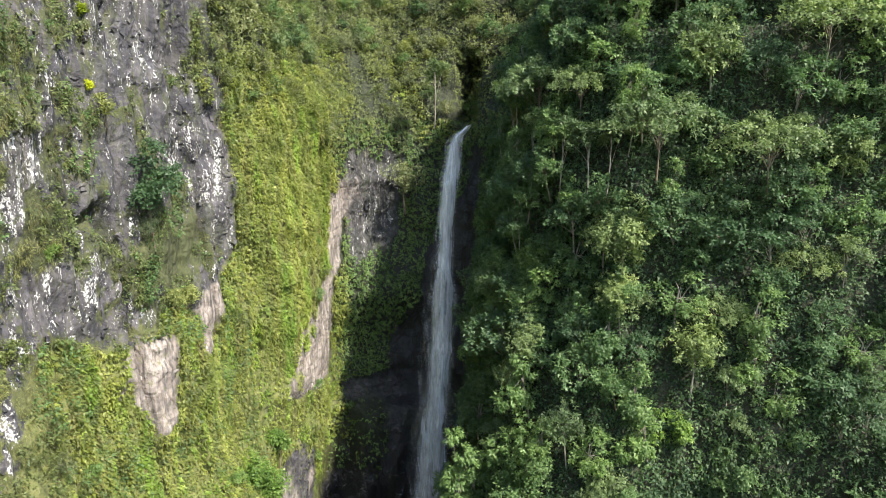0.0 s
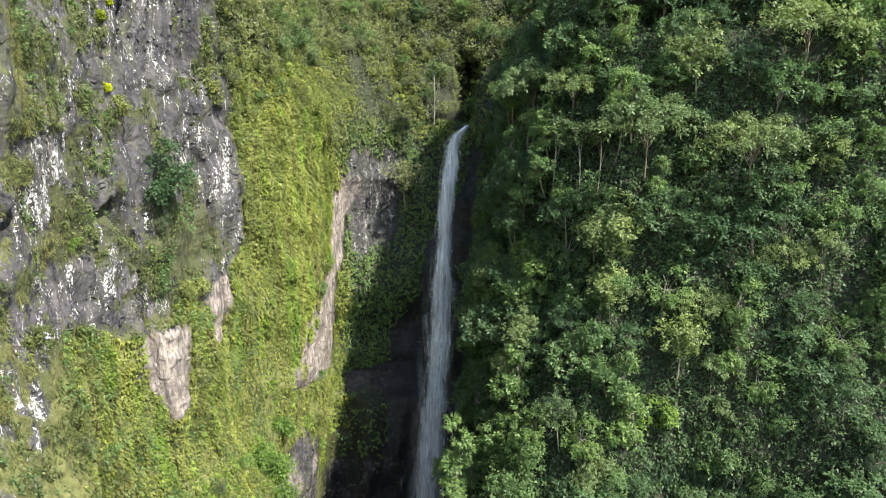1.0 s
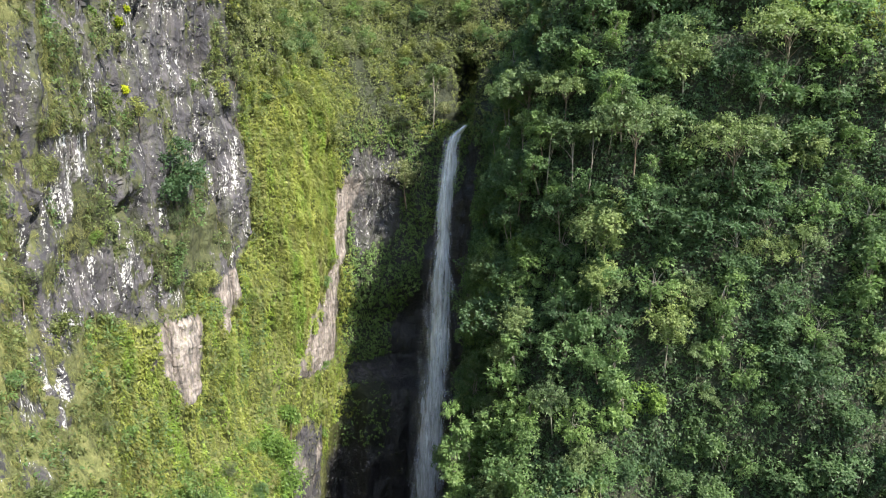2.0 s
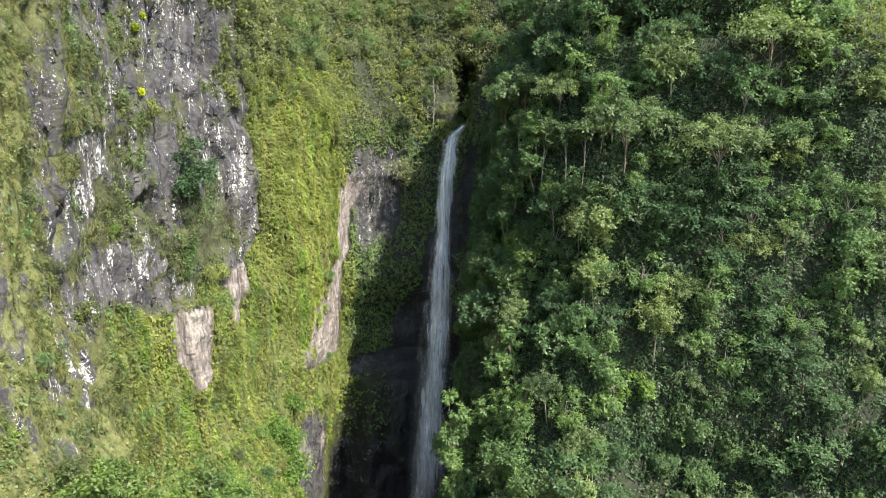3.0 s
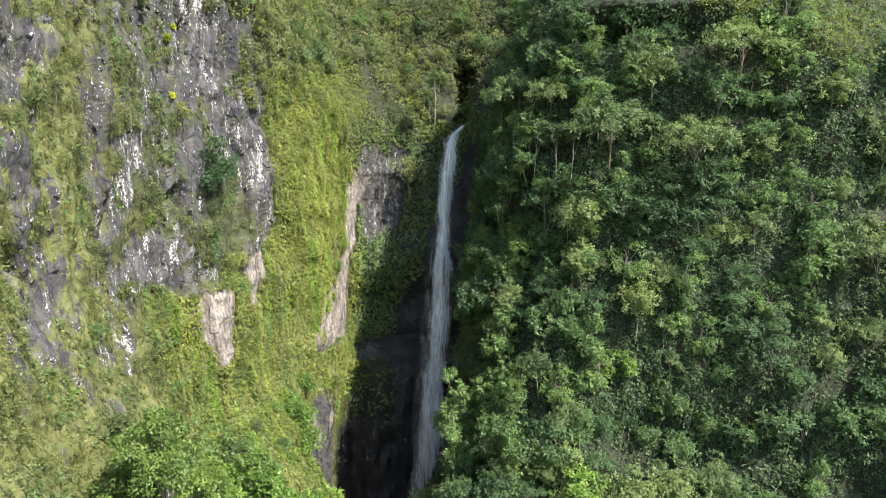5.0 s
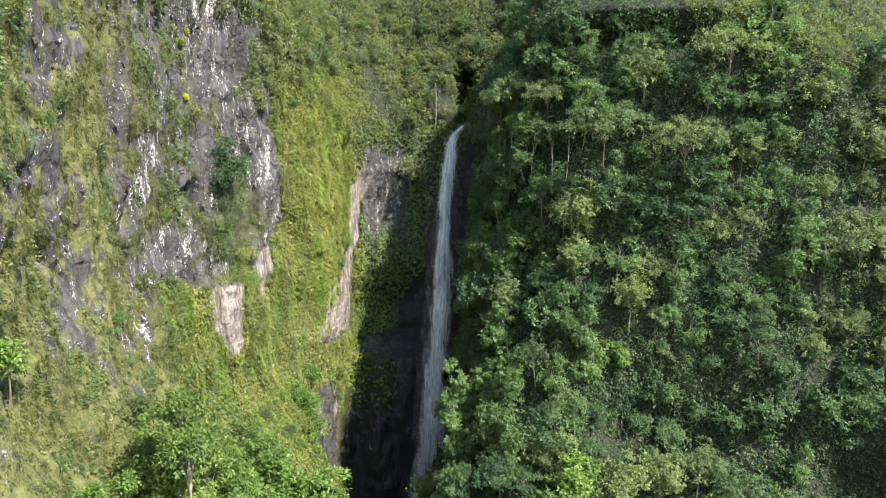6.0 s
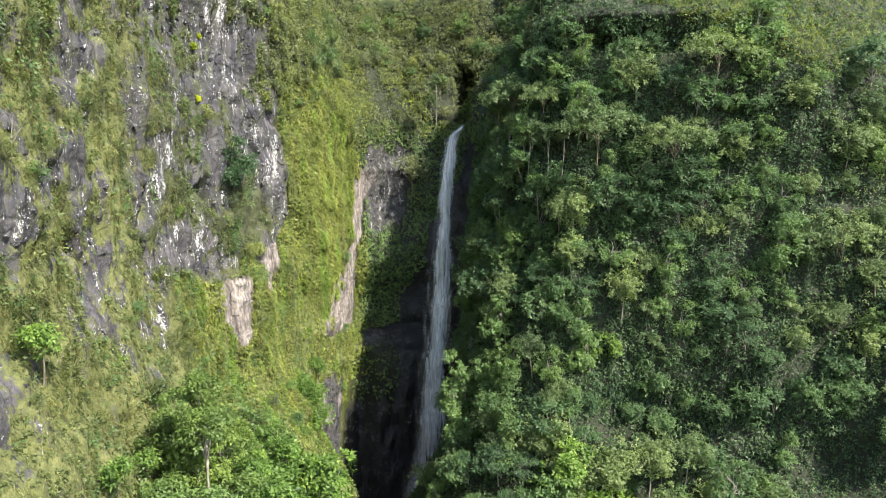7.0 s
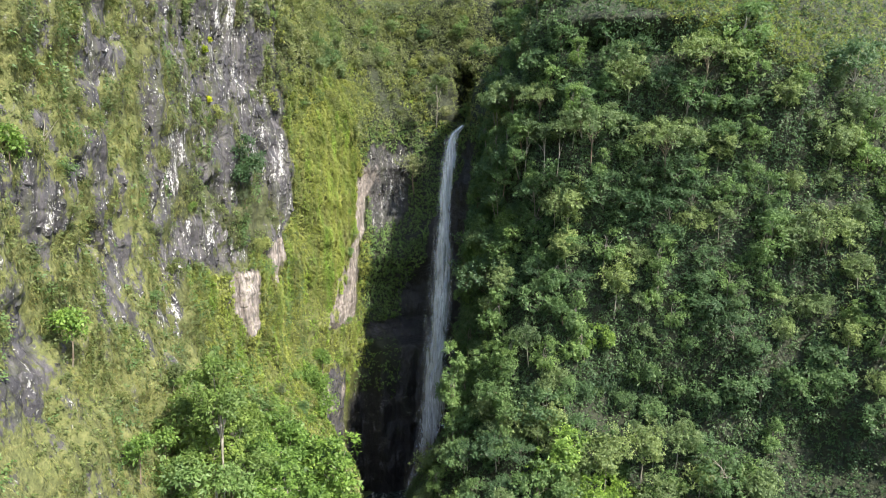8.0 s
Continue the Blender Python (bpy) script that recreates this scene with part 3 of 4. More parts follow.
class Kind:
    """One look of a tree, built once; every plant of it shares the meshes."""

    def __init__(self, name, label, category, group, *args):
        self.name, self.label, self.category, self.group, self.first = name, label, category, group, None
        self.tall = args[1]
        self.trunk, self.crown = tree_meshes(*args)

    def plant(self, x, y, z, size=1.0, turn=0.0, lean=(0, 0), label=""):
        m = pose(x, y, z, lean[0], lean[1], math.degrees(turn)) @ Matrix.Diagonal((size, size, size, 1))
        if self.first is None:
            self.first = tagged(new(self.name), self.label, self.category, self.group)
            part("trunk", self.trunk, self.first)
            part("crown", self.crown, self.first)
            self.first.matrix_basis = m
            ob = self.first
        else:
            ob = copy_thing(self.first, Matrix())
            ob.matrix_basis = m
        if label:
            tagged(ob, label)
        return ob


FOREST = "trees on the steep slope"
FOOT = "trees at the cliff foot"
ROCK = "shrubs on the rock"
BROAD_A = Kind("broadleaf_tree", "dense dark green broadleaf tree rooted on the steep slope", "tree", FOREST, "round", 5.0, (2.7, 2.4), 11, 210, 12, 0.25, LEAF_DEEP, BARK_DARK, 0.3, 0.10, 101)
BROAD_B = Kind("broadleaf_tree", "mid-green broadleaf tree with an uneven crown on the slope", "tree", FOREST, "round", 5.4, (2.5, 2.6), 10, 210, 12, 0.24, LEAF_MID, BARK_DARK, 0.3, 0.10, 102)
BROAD_C = Kind("broadleaf_tree", "tall leafy green tree among the forest on the slope", "tree", FOREST, "round", 6.8, (2.2, 3.2), 11, 210, 12, 0.24, LEAF_MID, BARK_PALE, 0.4, 0.09, 103)
BROAD_D = Kind("broadleaf_tree", "spreading leafy tree with layered boughs on the slope", "tree", FOREST, "umbrella", 5.6, (2.8, 2.6), 13, 220, 12, 0.23, LEAF_DEEP, BARK_PALE, 0.4, 0.09, 113)
OLIVE = Kind("olive_green_tree", "pale olive-green tree standing out from the forest", "tree", FOREST, "round", 6.4, (2.5, 2.9), 12, 230, 14, 0.21, LEAF_PALE, BARK_PALE, 0.4, 0.08, 104)
UMBRELLA = Kind("umbrella_tree", "flat-topped feathery tree with a bare pale trunk", "tree", FOREST, "umbrella", 4.6, (3.5, 2.0), 18, 330, 15, 0.19, LEAF_PALE, BARK_DARK, 0.6, 0.07, 105)
SLENDER = Kind("slender_tree", "slender young tree with a bare pale trunk and small crown", "tree", FOREST, "umbrella", 6.6, (1.5, 1.5), 6, 90, 14, 0.22, LEAF_PALE, BARK_PALE, 0.7, 0.065, 106)
FRESH = Kind("fresh_green_tree", "fresh bright green leafy tree at the foot of the cliff", "tree", FOOT, "round", 5.6, (2.7, 2.6), 12, 230, 15, 0.25, LEAF_BRIGHT, BARK_PALE, 0.3, 0.10, 107)
MIDTREE = Kind("green_tree", "leafy mid-green tree at the foot of the cliff", "tree", FOOT, "round", 7.4, (2.6, 3.1), 12, 220, 12, 0.23, LEAF_MID, BARK_PALE, 0.3, 0.10, 117)
TALL = Kind("tall_tree", "tall green tree with a bare trunk at the cliff foot", "tree", FOOT, "round", 13.5, (3.0, 3.4), 15, 400, 15, 0.21, LEAF_FOOT, BARK_PALE, 0.3, 0.11, 118)
THICKET = Kind("green_tree", "leafy warm green tree in the thicket below the cliff", "tree", FOOT, "round", 7.4, (2.8, 3.2), 13, 240, 13, 0.23, LEAF_FOOT, BARK_PALE, 0.3, 0.09, 119)
COLUMN = Kind("column_tree", "narrow tall tree with stacked leafy tufts beside the waterfall", "tree", FOREST, "column", 16.0, (1.7, 5.0), 9, 230, 14, 0.26, LEAF_MID, BARK_PALE, 0.4, 0.10, 108)
GREY = Kind("grey_green_shrub", "rounded grey-green shrub clinging to the rock", "shrub", ROCK, "round", 3.4, (1.9, 1.5), 9, 130, 13, 0.16, LEAF_GREY, BARK_DARK, 0.2, 0.07, 109)
BUSH = Kind("shrub", "leafy green shrub growing out of the cliff", "shrub", ROCK, "round", 2.4, (1.4, 1.1), 7, 100, 13, 0.16, LEAF_MID, BARK_DARK, 0.2, 0.05, 110)
BUSH_OLIVE = Kind("olive_shrub", "olive-green leafy shrub on the high shoulder of rock", "shrub", ROCK, "round", 2.6, (1.6, 1.2), 8, 110, 13, 0.16, LEAF_OLIVE, BARK_DARK, 0.2, 0.05, 114)
BUSH_BRIGHT = Kind("bright_shrub", "bright light green leafy shrub on the mossy cliff", "shrub", ROCK, "round", 2.0, (1.2, 0.95), 7, 100, 14, 0.17, LEAF_BRIGHT, BARK_DARK, 0.2, 0.05, 111)
CONE = Kind("dark_conical_tree", "dense dark green conical tree rooted in the bare rock", "tree", FOREST, "round", 5.6, (1.9, 2.4), 9, 260, 14, 0.2, LEAF_DEEP, BARK_DARK, 0.2, 0.1, 112)


def on_wall(u, z, out=0.0):
    p = cliff(np.array([u]), np.array([z]))[0] + normals(np.array([u]), np.array([z]))[0] * out
    return [float(v) for v in p]


marked = []


def rooted(kind, x, top, size, turn, label="", out=1.2, grid=np.linspace(12.4, 20.5, 700)):
    """Plants a tree whose top reaches the height given, on the slope at x."""
    base = top - kind.tall * size
    p = cliff(grid, np.full(700, base))
    k = int(np.argmin(np.abs(p[:, 0] - x)))
    marked.append((x, top - kind.tall * size * 0.35, size * 3.0))
    return kind.plant(x, float(p[k, 1]) - out, base - 0.3, size, turn, (4, 0), label)


# trees that stand out
COLUMN.plant(1.4, 62.0, -7.8, 1.0, 0.4)
SLENDER.plant(6.2, 61.5, -2.8, 1.1, 1.0)
SLENDER.plant(-1.0, 88.6, 36.2, 1.0, 2.2, label="slender pale-trunked tree beside the lip of the waterfall")
rooted(UMBRELLA, 9.6, 42.0, 1.28, -1.0)
rooted(UMBRELLA, 12.2, 40.6, 0.77, 0.0)
rooted(UMBRELLA, 17.8, 38.2, 1.28, 0.0)
rooted(UMBRELLA, 30.4, 46.0, 1.22, 1.0)
rooted(UMBRELLA, 26.0, 36.4, 1.15, -0.4)
rooted(SLENDER, 8.6, 36.6, 0.95, 0.2)
rooted(SLENDER, 10.4, 36.2, 1.0, 1.2)
rooted(SLENDER, 12.4, 35.6, 0.95, 3.2)
rooted(SLENDER, 14.0, 35.8, 0.9, 2.2)
rooted(OLIVE, 15.2, 29.6, 1.25, 0.3, out=0.5)
rooted(OLIVE, 20.6, 20.4, 1.0, 0.5, out=0.4)
rooted(MIDTREE, 37.6, 31.0, 0.85, 0.4, "bright fresh green tree among darker forest", out=0.3)
rooted(MIDTREE, 12.2, 11.4, 0.8, 0.2, "sunlit fresh green tree among darker forest", out=0.3)
rooted(MIDTREE, 19.5, 24.5, 0.85, 0.8, "bright fresh green tree among darker forest", out=0.3)
rooted(MIDTREE, 33.0, 20.5, 0.7, 0.8, "bright fresh green tree among darker forest", out=0.3)
CONE.plant(-22.0, 55.4, 27.4, 1.16, 0.5)
GREY.plant(-4.6, 89.4, 26.4, 1.45, 0.5)
TALL.plant(-16.4, 25.2, 5.4, 1.0, 0.1)
TALL.plant(-17.2, 30.0, 1.6, 0.95, 2.1, label="leafy green tree crowded against the cliff foot")
THICKET.plant(-19.6, 27.5, 7.6, 1.0, 2.1)
THICKET.plant(-18.8, 23.8, 5.6, 0.9, 0.7)
THICKET.plant(-17.8, 35.0, 2.6, 0.95, 3.1)
THICKET.plant(-15.4, 29.2, 3.0, 0.95, 5.1)
BUSH.plant(-15.6, 24.4, 6.5, 1.5, 1.0)
BUSH.plant(-17.8, 22.6, 7.8, 1.6, 2.0)
BUSH_BRIGHT.plant(-20.5, 24.6, 10.6, 1.15, 3.0)
BUSH_BRIGHT.plant(-20.6, 20.5, 12.0, 1.1, 3.6)
THICKET.plant(-17.6, 27.2, 6.8, 0.95, 1.3)
THICKET.plant(-20.6, 30.5, 7.4, 0.9, 4.3)
FRESH.plant(-16.3, 34.0, 2.6, 1.05, 0.3)
FRESH.plant(-9.9, 35.6, 0.6, 1.3, 4.2)
FRESH.plant(-13.0, 30.0, 1.6, 1.2, 5.2)
FRESH.plant(-10.8, 31.5, -1.6, 1.15, 2.7)
FRESH.plant(-14.4, 25.5, 2.6, 1.0, 1.7)
FRESH.plant(-18.0, 37.0, 2.6, 1.1, 1.1)
FRESH.plant(-12.6, 37.5, -1.2, 1.45, 2.1)
FRESH.plant(-15.2, 42.0, -1.0, 1.3, 3.0)
FRESH.plant(-14.6, 32.5, 0.5, 1.1, 4.0)
FRESH.plant(-17.8, 47.0, -0.5, 1.1, 5.0)
for x, y, z, size, kind in ((10.5, 56, -4.5, 1.2, OLIVE), (14.5, 52.5, -5.0, 1.25, FRESH), (18.5, 51, -5.5, 1.2, OLIVE), (12.0, 52, -8.5, 1.2, FRESH),
                            (22.5, 51, -4.0, 1.1, OLIVE), (8.2, 58.5, -7.0, 1.0, MIDTREE), (26.5, 51.5, -3.0, 1.0, OLIVE), (5.5, 61, -9, 0.9, FRESH),
                            (17.0, 48.5, -9.0, 1.2, FRESH), (23.5, 47.5, -9.0, 1.15, OLIVE), (30.5, 49.0, -7.0, 1.1, MIDTREE)):
    kind.plant(x, y, z, size, x * 1.7, (4, 0), "broad leafy tree on the lower slope beside the stream")
for u, z, size in ((6.72, 2.9, 1.25), (6.05, 2.6, 1.2), (6.2, 0.6, 1.5), (5.9, -0.6, 1.4)):
    x, y, z = on_wall(u, z, 0.5)
    BUSH_BRIGHT.plant(x, y, z - 0.2, size, 3 * u)
BUSH_BRIGHT.plant(-23.6, 18.6, 21.2, 1.2, 2.4)
BUSH_BRIGHT.plant(-24.6, 15.5, 33.2, 1.0, 1.4)

# the forest on the slope
r = random.Random(11)
spots = []
tries = 0
while len(spots) < 290 and tries < 20000:
    tries += 1
    u, z = r.uniform(13.9, 21.0), r.uniform(-14, 44)
    if 41 < z and 15.2 < u < 18.2 and r.random() < 0.6:
        continue
    if u < 15.0 and r.random() < 0.07:
        z = r.uniform(43, 50)
    if u > 18.2 and z > 40:
        continue
    p = on_wall(u, z)
    if (abs(u - 18.9) < 0.3 and -9 < z < 3) or (u < 14.9 and z < 0) or (u > 16.6 and z < 8 and r.random() < 0.6):
        continue
    if any(abs(p[0] - mx) < mr and abs(p[2] + 3 - mz) < mr for mx, mz, mr in marked):
        continue
    if all((p[0] - q[0]) ** 2 + (p[1] - q[1]) ** 2 * 0.5 + (p[2] - q[2]) ** 2 * 0.8 > 2.45 ** 2 for q in spots):
        spots.append(p)
for p in spots:
    # paler kinds on the far right stand in for brighter, hazier light
    far = p[0] > 37
    kind = r.choices((BROAD_A, BROAD_B, BROAD_C, BROAD_D, OLIVE, SLENDER, UMBRELLA, MIDTREE, FRESH), (4 - 3.5 * far + 5 * (p[2] < 8), 4, 3, 4 - 2 * far, 2.8 + 2 * far, 1.2, 1.2, 3, 0.1 + 0.6 * far))[0]
    kind.plant(p[0], p[1] + 0.2, p[2] - 0.4, r.choice((r.uniform(0.6, 0.85), r.uniform(0.8, 1.2))), r.uniform(-0.9, 0.7), (r.uniform(2, 14), r.uniform(-6, 6)))
for _ in range(60):
    z = r.uniform(-6, 40)
    u = r.uniform(13.8 + 0.5 * (z < 12), 16.4)
    p = on_wall(u, z, 1.0)
    kind = r.choices((BROAD_D, OLIVE, BROAD_B, MIDTREE), (2, 2, 2, 2))[0]
    kind.plant(p[0], p[1], p[2] - 0.6, r.uniform(0.55, 0.85), r.uniform(-0.9, 0.9), (r.uniform(4, 14), r.uniform(-10, 0)), "leafy tree leaning out over the ravine beside the fall")
# the hanging valley and the shoulders above the fall
for k in range(150):
    u, z = (r.uniform(6.2, 14.6), r.uniform(36, 56)) if k < 105 else (r.uniform(8.6, 13.8), r.uniform(43, 62))
    p = on_wall(u, z)
    kind = r.choices((BROAD_B, GREY, OLIVE, BUSH, BROAD_A, BUSH_OLIVE), (0.5, 6, 1.2, 2, 0, 5) if u < 12.2 else (3, 0, 1, 1, 5, 0))[0]
    kind.plant(p[0], p[1], p[2] - 0.3, r.uniform(0.5, 0.85), r.uniform(0, 6.28), (r.uniform(2, 14), r.uniform(-6, 6)))
# shrubs on the long wall
for _ in range(130):
    u, z = r.uniform(1.8, 8.2), r.uniform(-4, 52)
    p = on_wall(u, z)
    mo = masks(np.array([u]), np.array([p]))[0][0]
    if mo < 0.45 or (5.3 < u < 7.8 and 4 < z < 36 and r.random() < 0.8):
        continue
    kind = r.choices((BUSH, GREY, BUSH_BRIGHT, BUSH_OLIVE), (3, 3, 1.5, 3))[0]
    kind.plant(p[0], p[1], p[2] - 0.2, r.uniform(0.4, 0.9), r.uniform(0, 6.28), (r.uniform(-6, 6), r.uniform(5, 25)))
# foot of both sides
for _ in range(36):
    u = r.choice((r.uniform(2.0, 5.6), r.uniform(14.6, 20)))
    z = r.uniform(-17, -4) if u > 10 else r.uniform(-12, 3)
    p = on_wall(u, z)
    kind = r.choices((FRESH, BROAD_B, OLIVE, BROAD_A), (3, 3, 1, 2))[0] if u > 10 else r.choices((FRESH, BROAD_B, BUSH_BRIGHT), (4, 2, 2))[0]
    kind.plant(p[0], p[1], p[2] - 0.3, r.uniform(0.6, 0.95), r.uniform(0, 6.28))


# ---- plant cover too fine to count ----
def cover(name, label, u0, u1, z0, z1, tufts, leaves, leaf, ratio, spread, thick, droop, mat, seed, keep, loose=0.38, shape="leaf"):
    """Tufts of leaves over a stretch of the wall; keep(u, p, moss, random) chooses where they hold."""
    g = np.random.default_rng(seed)
    u, z = g.uniform(u0, u1, tufts), g.uniform(z0, z1, tufts)
    p = cliff(u, z)
    moss, scar, lichen, wet_shade, bare = masks(u, p)
    ok = keep(u, p, moss, g.random(tufts), bare) & (scar < 0.4)
    u, p = u[ok], p[ok]
    n = normals(u, p[:, 2])
    k = len(u)
    lift = thick * np.clip(0.4 + 1.0 * fbm(p[:, 0] / 1.3, p[:, 1] / 1.3, p[:, 2] / 3, seed, 3), 0.04, 1.5) * g.uniform(0.35, 1, k)
    lift = lift * np.where(u < 8.6, 0.3 + 0.7 * step(8, 20, p[:, 2]), 1.0)
    centre = p + n * lift[:, None]
    tuft_face = unit(n * 0.9 + [0, 0, 0.55] + g.normal(0, loose, (k, 3)))
    j = np.repeat(np.arange(k), leaves)
    m = len(j)
    out = unit(g.normal(0, 1, (m, 3)) + n[j] * 0.5)
    c = centre[j] + out * spread * g.uniform(0.1, 1, m)[:, None]
    tip = unit(out * 0.8 + n[j] * 0.3 + [0, 0, droop] + g.normal(0, 0.3, (m, 3)))
    face = unit(tuft_face[j] + g.normal(0, 0.25, (m, 3)))
    length = leaf * g.uniform(0.55, 1.35, m)
    ob = new(name, leaf_mesh(name, c, tip, face, length, length * ratio * g.uniform(0.75, 1.25, m), mat, "blade" if ratio < 0.4 else shape))
    tagged(ob, label, "undergrowth", kind="stuff")


def patchy(p, size, seed, level):
    return vnoise(p[:, 0] / size, p[:, 1] / size, p[:, 2] / (size * 1.6), seed) > level


cover("creeper_curtain", "dense yellow-green creepers hanging down the cliff", 3.6, 9.6, -6, 42, 60000, 7, 0.19, 0.85, 0.26, 0.8, -0.8, LEAF_VINE, 201,
      lambda u, p, m, q, b: (m > 0.45) & (b < 0.45) & (q < step(3.6, 4.4, u) * (1 - 0.75 * step(5.8, 6.4, u) * step(14, 9, p[:, 2]))) & (p[:, 2] > -8) & ((u < 8.4) | ((q < 1 - step(8.4, 9.6, u)) & (p[:, 2] > -3))), 0.22, "wedge")
cover("moss_grass", "short olive grass and moss on the lower wall", 5.4, 8.6, -8, 18, 14000, 9, 0.24, 0.14, 0.18, 0.18, -0.3, LEAF_VINE, 220,
      lambda u, p, m, q, b: (m > 0.4) & (q < step(18, 10, p[:, 2])))
cover("brow_ferns", "light green ferns along the brow of the slope", 15.0, 20.8, 40.5, 54, 9000, 8, 0.22, 0.6, 0.3, 0.35, 0.2, LEAF_MEADOW, 221,
      lambda u, p, m, q, b: p[:, 2] > np.clip(48.5 - 0.5 * (p[:, 0] - 26), 41, 51.5), shape="wedge")
cover("wall_grass", "long dry and green grass hanging on the near wall", 1.2, 4.2, 2, 54, 26000, 9, 0.45, 0.12, 0.16, 0.35, -1.1, LEAF_STRAW, 230,
      lambda u, p, m, q, b: (m > 0.45) & patchy(p, 1.8, 18, -0.6))
cover("wall_herbs", "small olive and green herbs on the near wall", 1.2, 4.2, 2, 52, 12000, 8, 0.14, 0.7, 0.26, 0.5, -0.3, LEAF_OLIVE, 231,
      lambda u, p, m, q, b: (m > 0.5) & patchy(p, 2.0, 28, -0.2), shape="wedge")
cover("olive_scrub", "olive-green herbs and scrub in patches on the rock", 1.6, 6.5, -12, 54, 24000, 8, 0.18, 0.7, 0.30, 0.9, -0.35, LEAF_OLIVE, 202,
      lambda u, p, m, q, b: (m > 0.5) & patchy(p, 2.6, 5, -0.25), shape="wedge")
cover("green_scrub", "fresh green scrub patches on the rock wall", 1.6, 6.5, -4, 54, 12000, 8, 0.19, 0.7, 0.28, 1.0, -0.2, LEAF_MID, 212,
      lambda u, p, m, q, b: (m > 0.55) & patchy(p, 3.0, 15, 0.05), shape="wedge")
cover("grass_tufts", "dry olive grass tufts on the rock ledges", 1.6, 6.5, -10, 56, 20000, 8, 0.45, 0.11, 0.14, 0.35, -0.7, LEAF_DRY, 203,
      lambda u, p, m, q, b: (m > 0.42) & (q < 0.75) & patchy(p, 2.2, 8, -0.25))
cover("cliff_scrub", "grey-green scrub on the high shoulder of the cliff", 2.0, 12.0, 26, 66, 20000, 8, 0.21, 0.65, 0.28, 1.0, -0.1, LEAF_GREY, 204,
      lambda u, p, m, q, b: (m > 0.55) & patchy(p, 4, 25, -0.15) & (q < np.where(u < 8.6, step(34, 46, p[:, 2]), step(30, 36, p[:, 2]))), shape="wedge")
cover("valley_scrub", "mid-green bushes around the head of the fall", 6.0, 14.5, 30, 68, 20000, 8, 0.21, 0.7, 0.3, 1.3, -0.1, LEAF_OLIVE, 205,
      lambda u, p, m, q, b: (m > 0.55) & patchy(p, 4, 35, -0.4) & (q < step(31, 38, p[:, 2])), shape="wedge")
cover("upper_scrub", "soft grey-green and mid-green scrub on the heights", 5.5, 15.0, 44, 80, 16000, 8, 0.25, 0.7, 0.4, 1.3, 0.0, LEAF_GREY, 225,
      lambda u, p, m, q, b: (m > 0.5) & patchy(p, 5, 85, -0.5), shape="wedge")
cover("shoulder_creepers", "yellow-green creepers draped over the shoulder", 5.8, 12.0, 30, 62, 9000, 8, 0.21, 0.7, 0.25, 0.8, -0.5, LEAF_VINE, 213,
      lambda u, p, m, q, b: (m > 0.5) & patchy(p, 3.0, 45, 0.15) & (q < step(31, 36, p[:, 2])), shape="wedge")
cover("alcove_ferns", "dark ferns and moss hanging in the shaded alcove", 8.6, 14.2, -16, 36, 20000, 7, 0.22, 0.6, 0.25, 0.7, -0.6, LEAF_MID, 206,
      lambda u, p, m, q, b: (m > 0.42) & (q < np.where(p[:, 2] > 1.5, step(8.8, 9.7, u), 0.2 * step(8.6, 9.2, u))), shape="wedge")
# these darker leaves paint in the shade under the trees
cover("slope_undergrowth", "green undergrowth between the trees on the slope, coloured darker for the shade", 12.7, 20.8, -18, 52, 36000, 6, 0.26, 0.75, 0.38, 1.0, -0.2, LEAF_SHADE, 207,
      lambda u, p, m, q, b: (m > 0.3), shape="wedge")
cover("slope_creepers", "mid-green creepers and ferns on the forested slope", 12.9, 20.8, -18, 47, 20000, 7, 0.22, 0.7, 0.3, 1.3, -0.4, LEAF_DEEP, 208,
      lambda u, p, m, q, b: (m > 0.3) & patchy(p, 3, 77, 0.0), shape="wedge")
cover("brow_grass", "sunlit light green ferns and grass above the slope", 15.0, 20.8, 40.5, 66, 14000, 8, 0.34, 0.26, 0.3, 0.35, 0.3, LEAF_MEADOW, 209,
      lambda u, p, m, q, b: p[:, 2] > np.clip(48 - 0.5 * (p[:, 0] - 26), 41, 51))
# pale leaf colour lifts the far slope in place of light and haze
cover("edge_ferns", "ferns and creepers on the far forested slope, coloured pale for its light and haze", 18.6, 21.6, 4, 46, 9000, 8, 0.22, 0.7, 0.3, 1.2, -0.1, LEAF_PALE, 232,
      lambda u, p, m, q, b: patchy(p, 3.2, 99, -0.1) & (q < step(18.6, 20, u)), shape="wedge")
cover("foot_herbs", "bright green herbs on the scree at the cliff foot", 1.6, 6.3, -14, 6, 9000, 8, 0.2, 0.7, 0.3, 0.8, 0.1, LEAF_BRIGHT, 210,
      lambda u, p, m, q, b: (p[:, 2] < 5) & patchy(p, 3, 66, -0.3), shape="wedge")


# ---- small things on the wall and slope ----
YELLOW = Kind("yellow_shrub", "small bright yellow-leaved plant on the bare rock", "shrub", "yellow plants", "round", 1.1, (0.6, 0.5), 5, 34, 11, 0.26, LEAF_YELLOW, BARK_DARK, 0.2, 0.03, 131)
for u, z, size in ((4.76, 37.9, 0.55), (4.82, 43.0, 0.7), (4.9, 44.2, 0.5)):
    x, y, z = on_wall(u, z, 0.1)
    YELLOW.plant(x, y, z - 0.3, size, u)


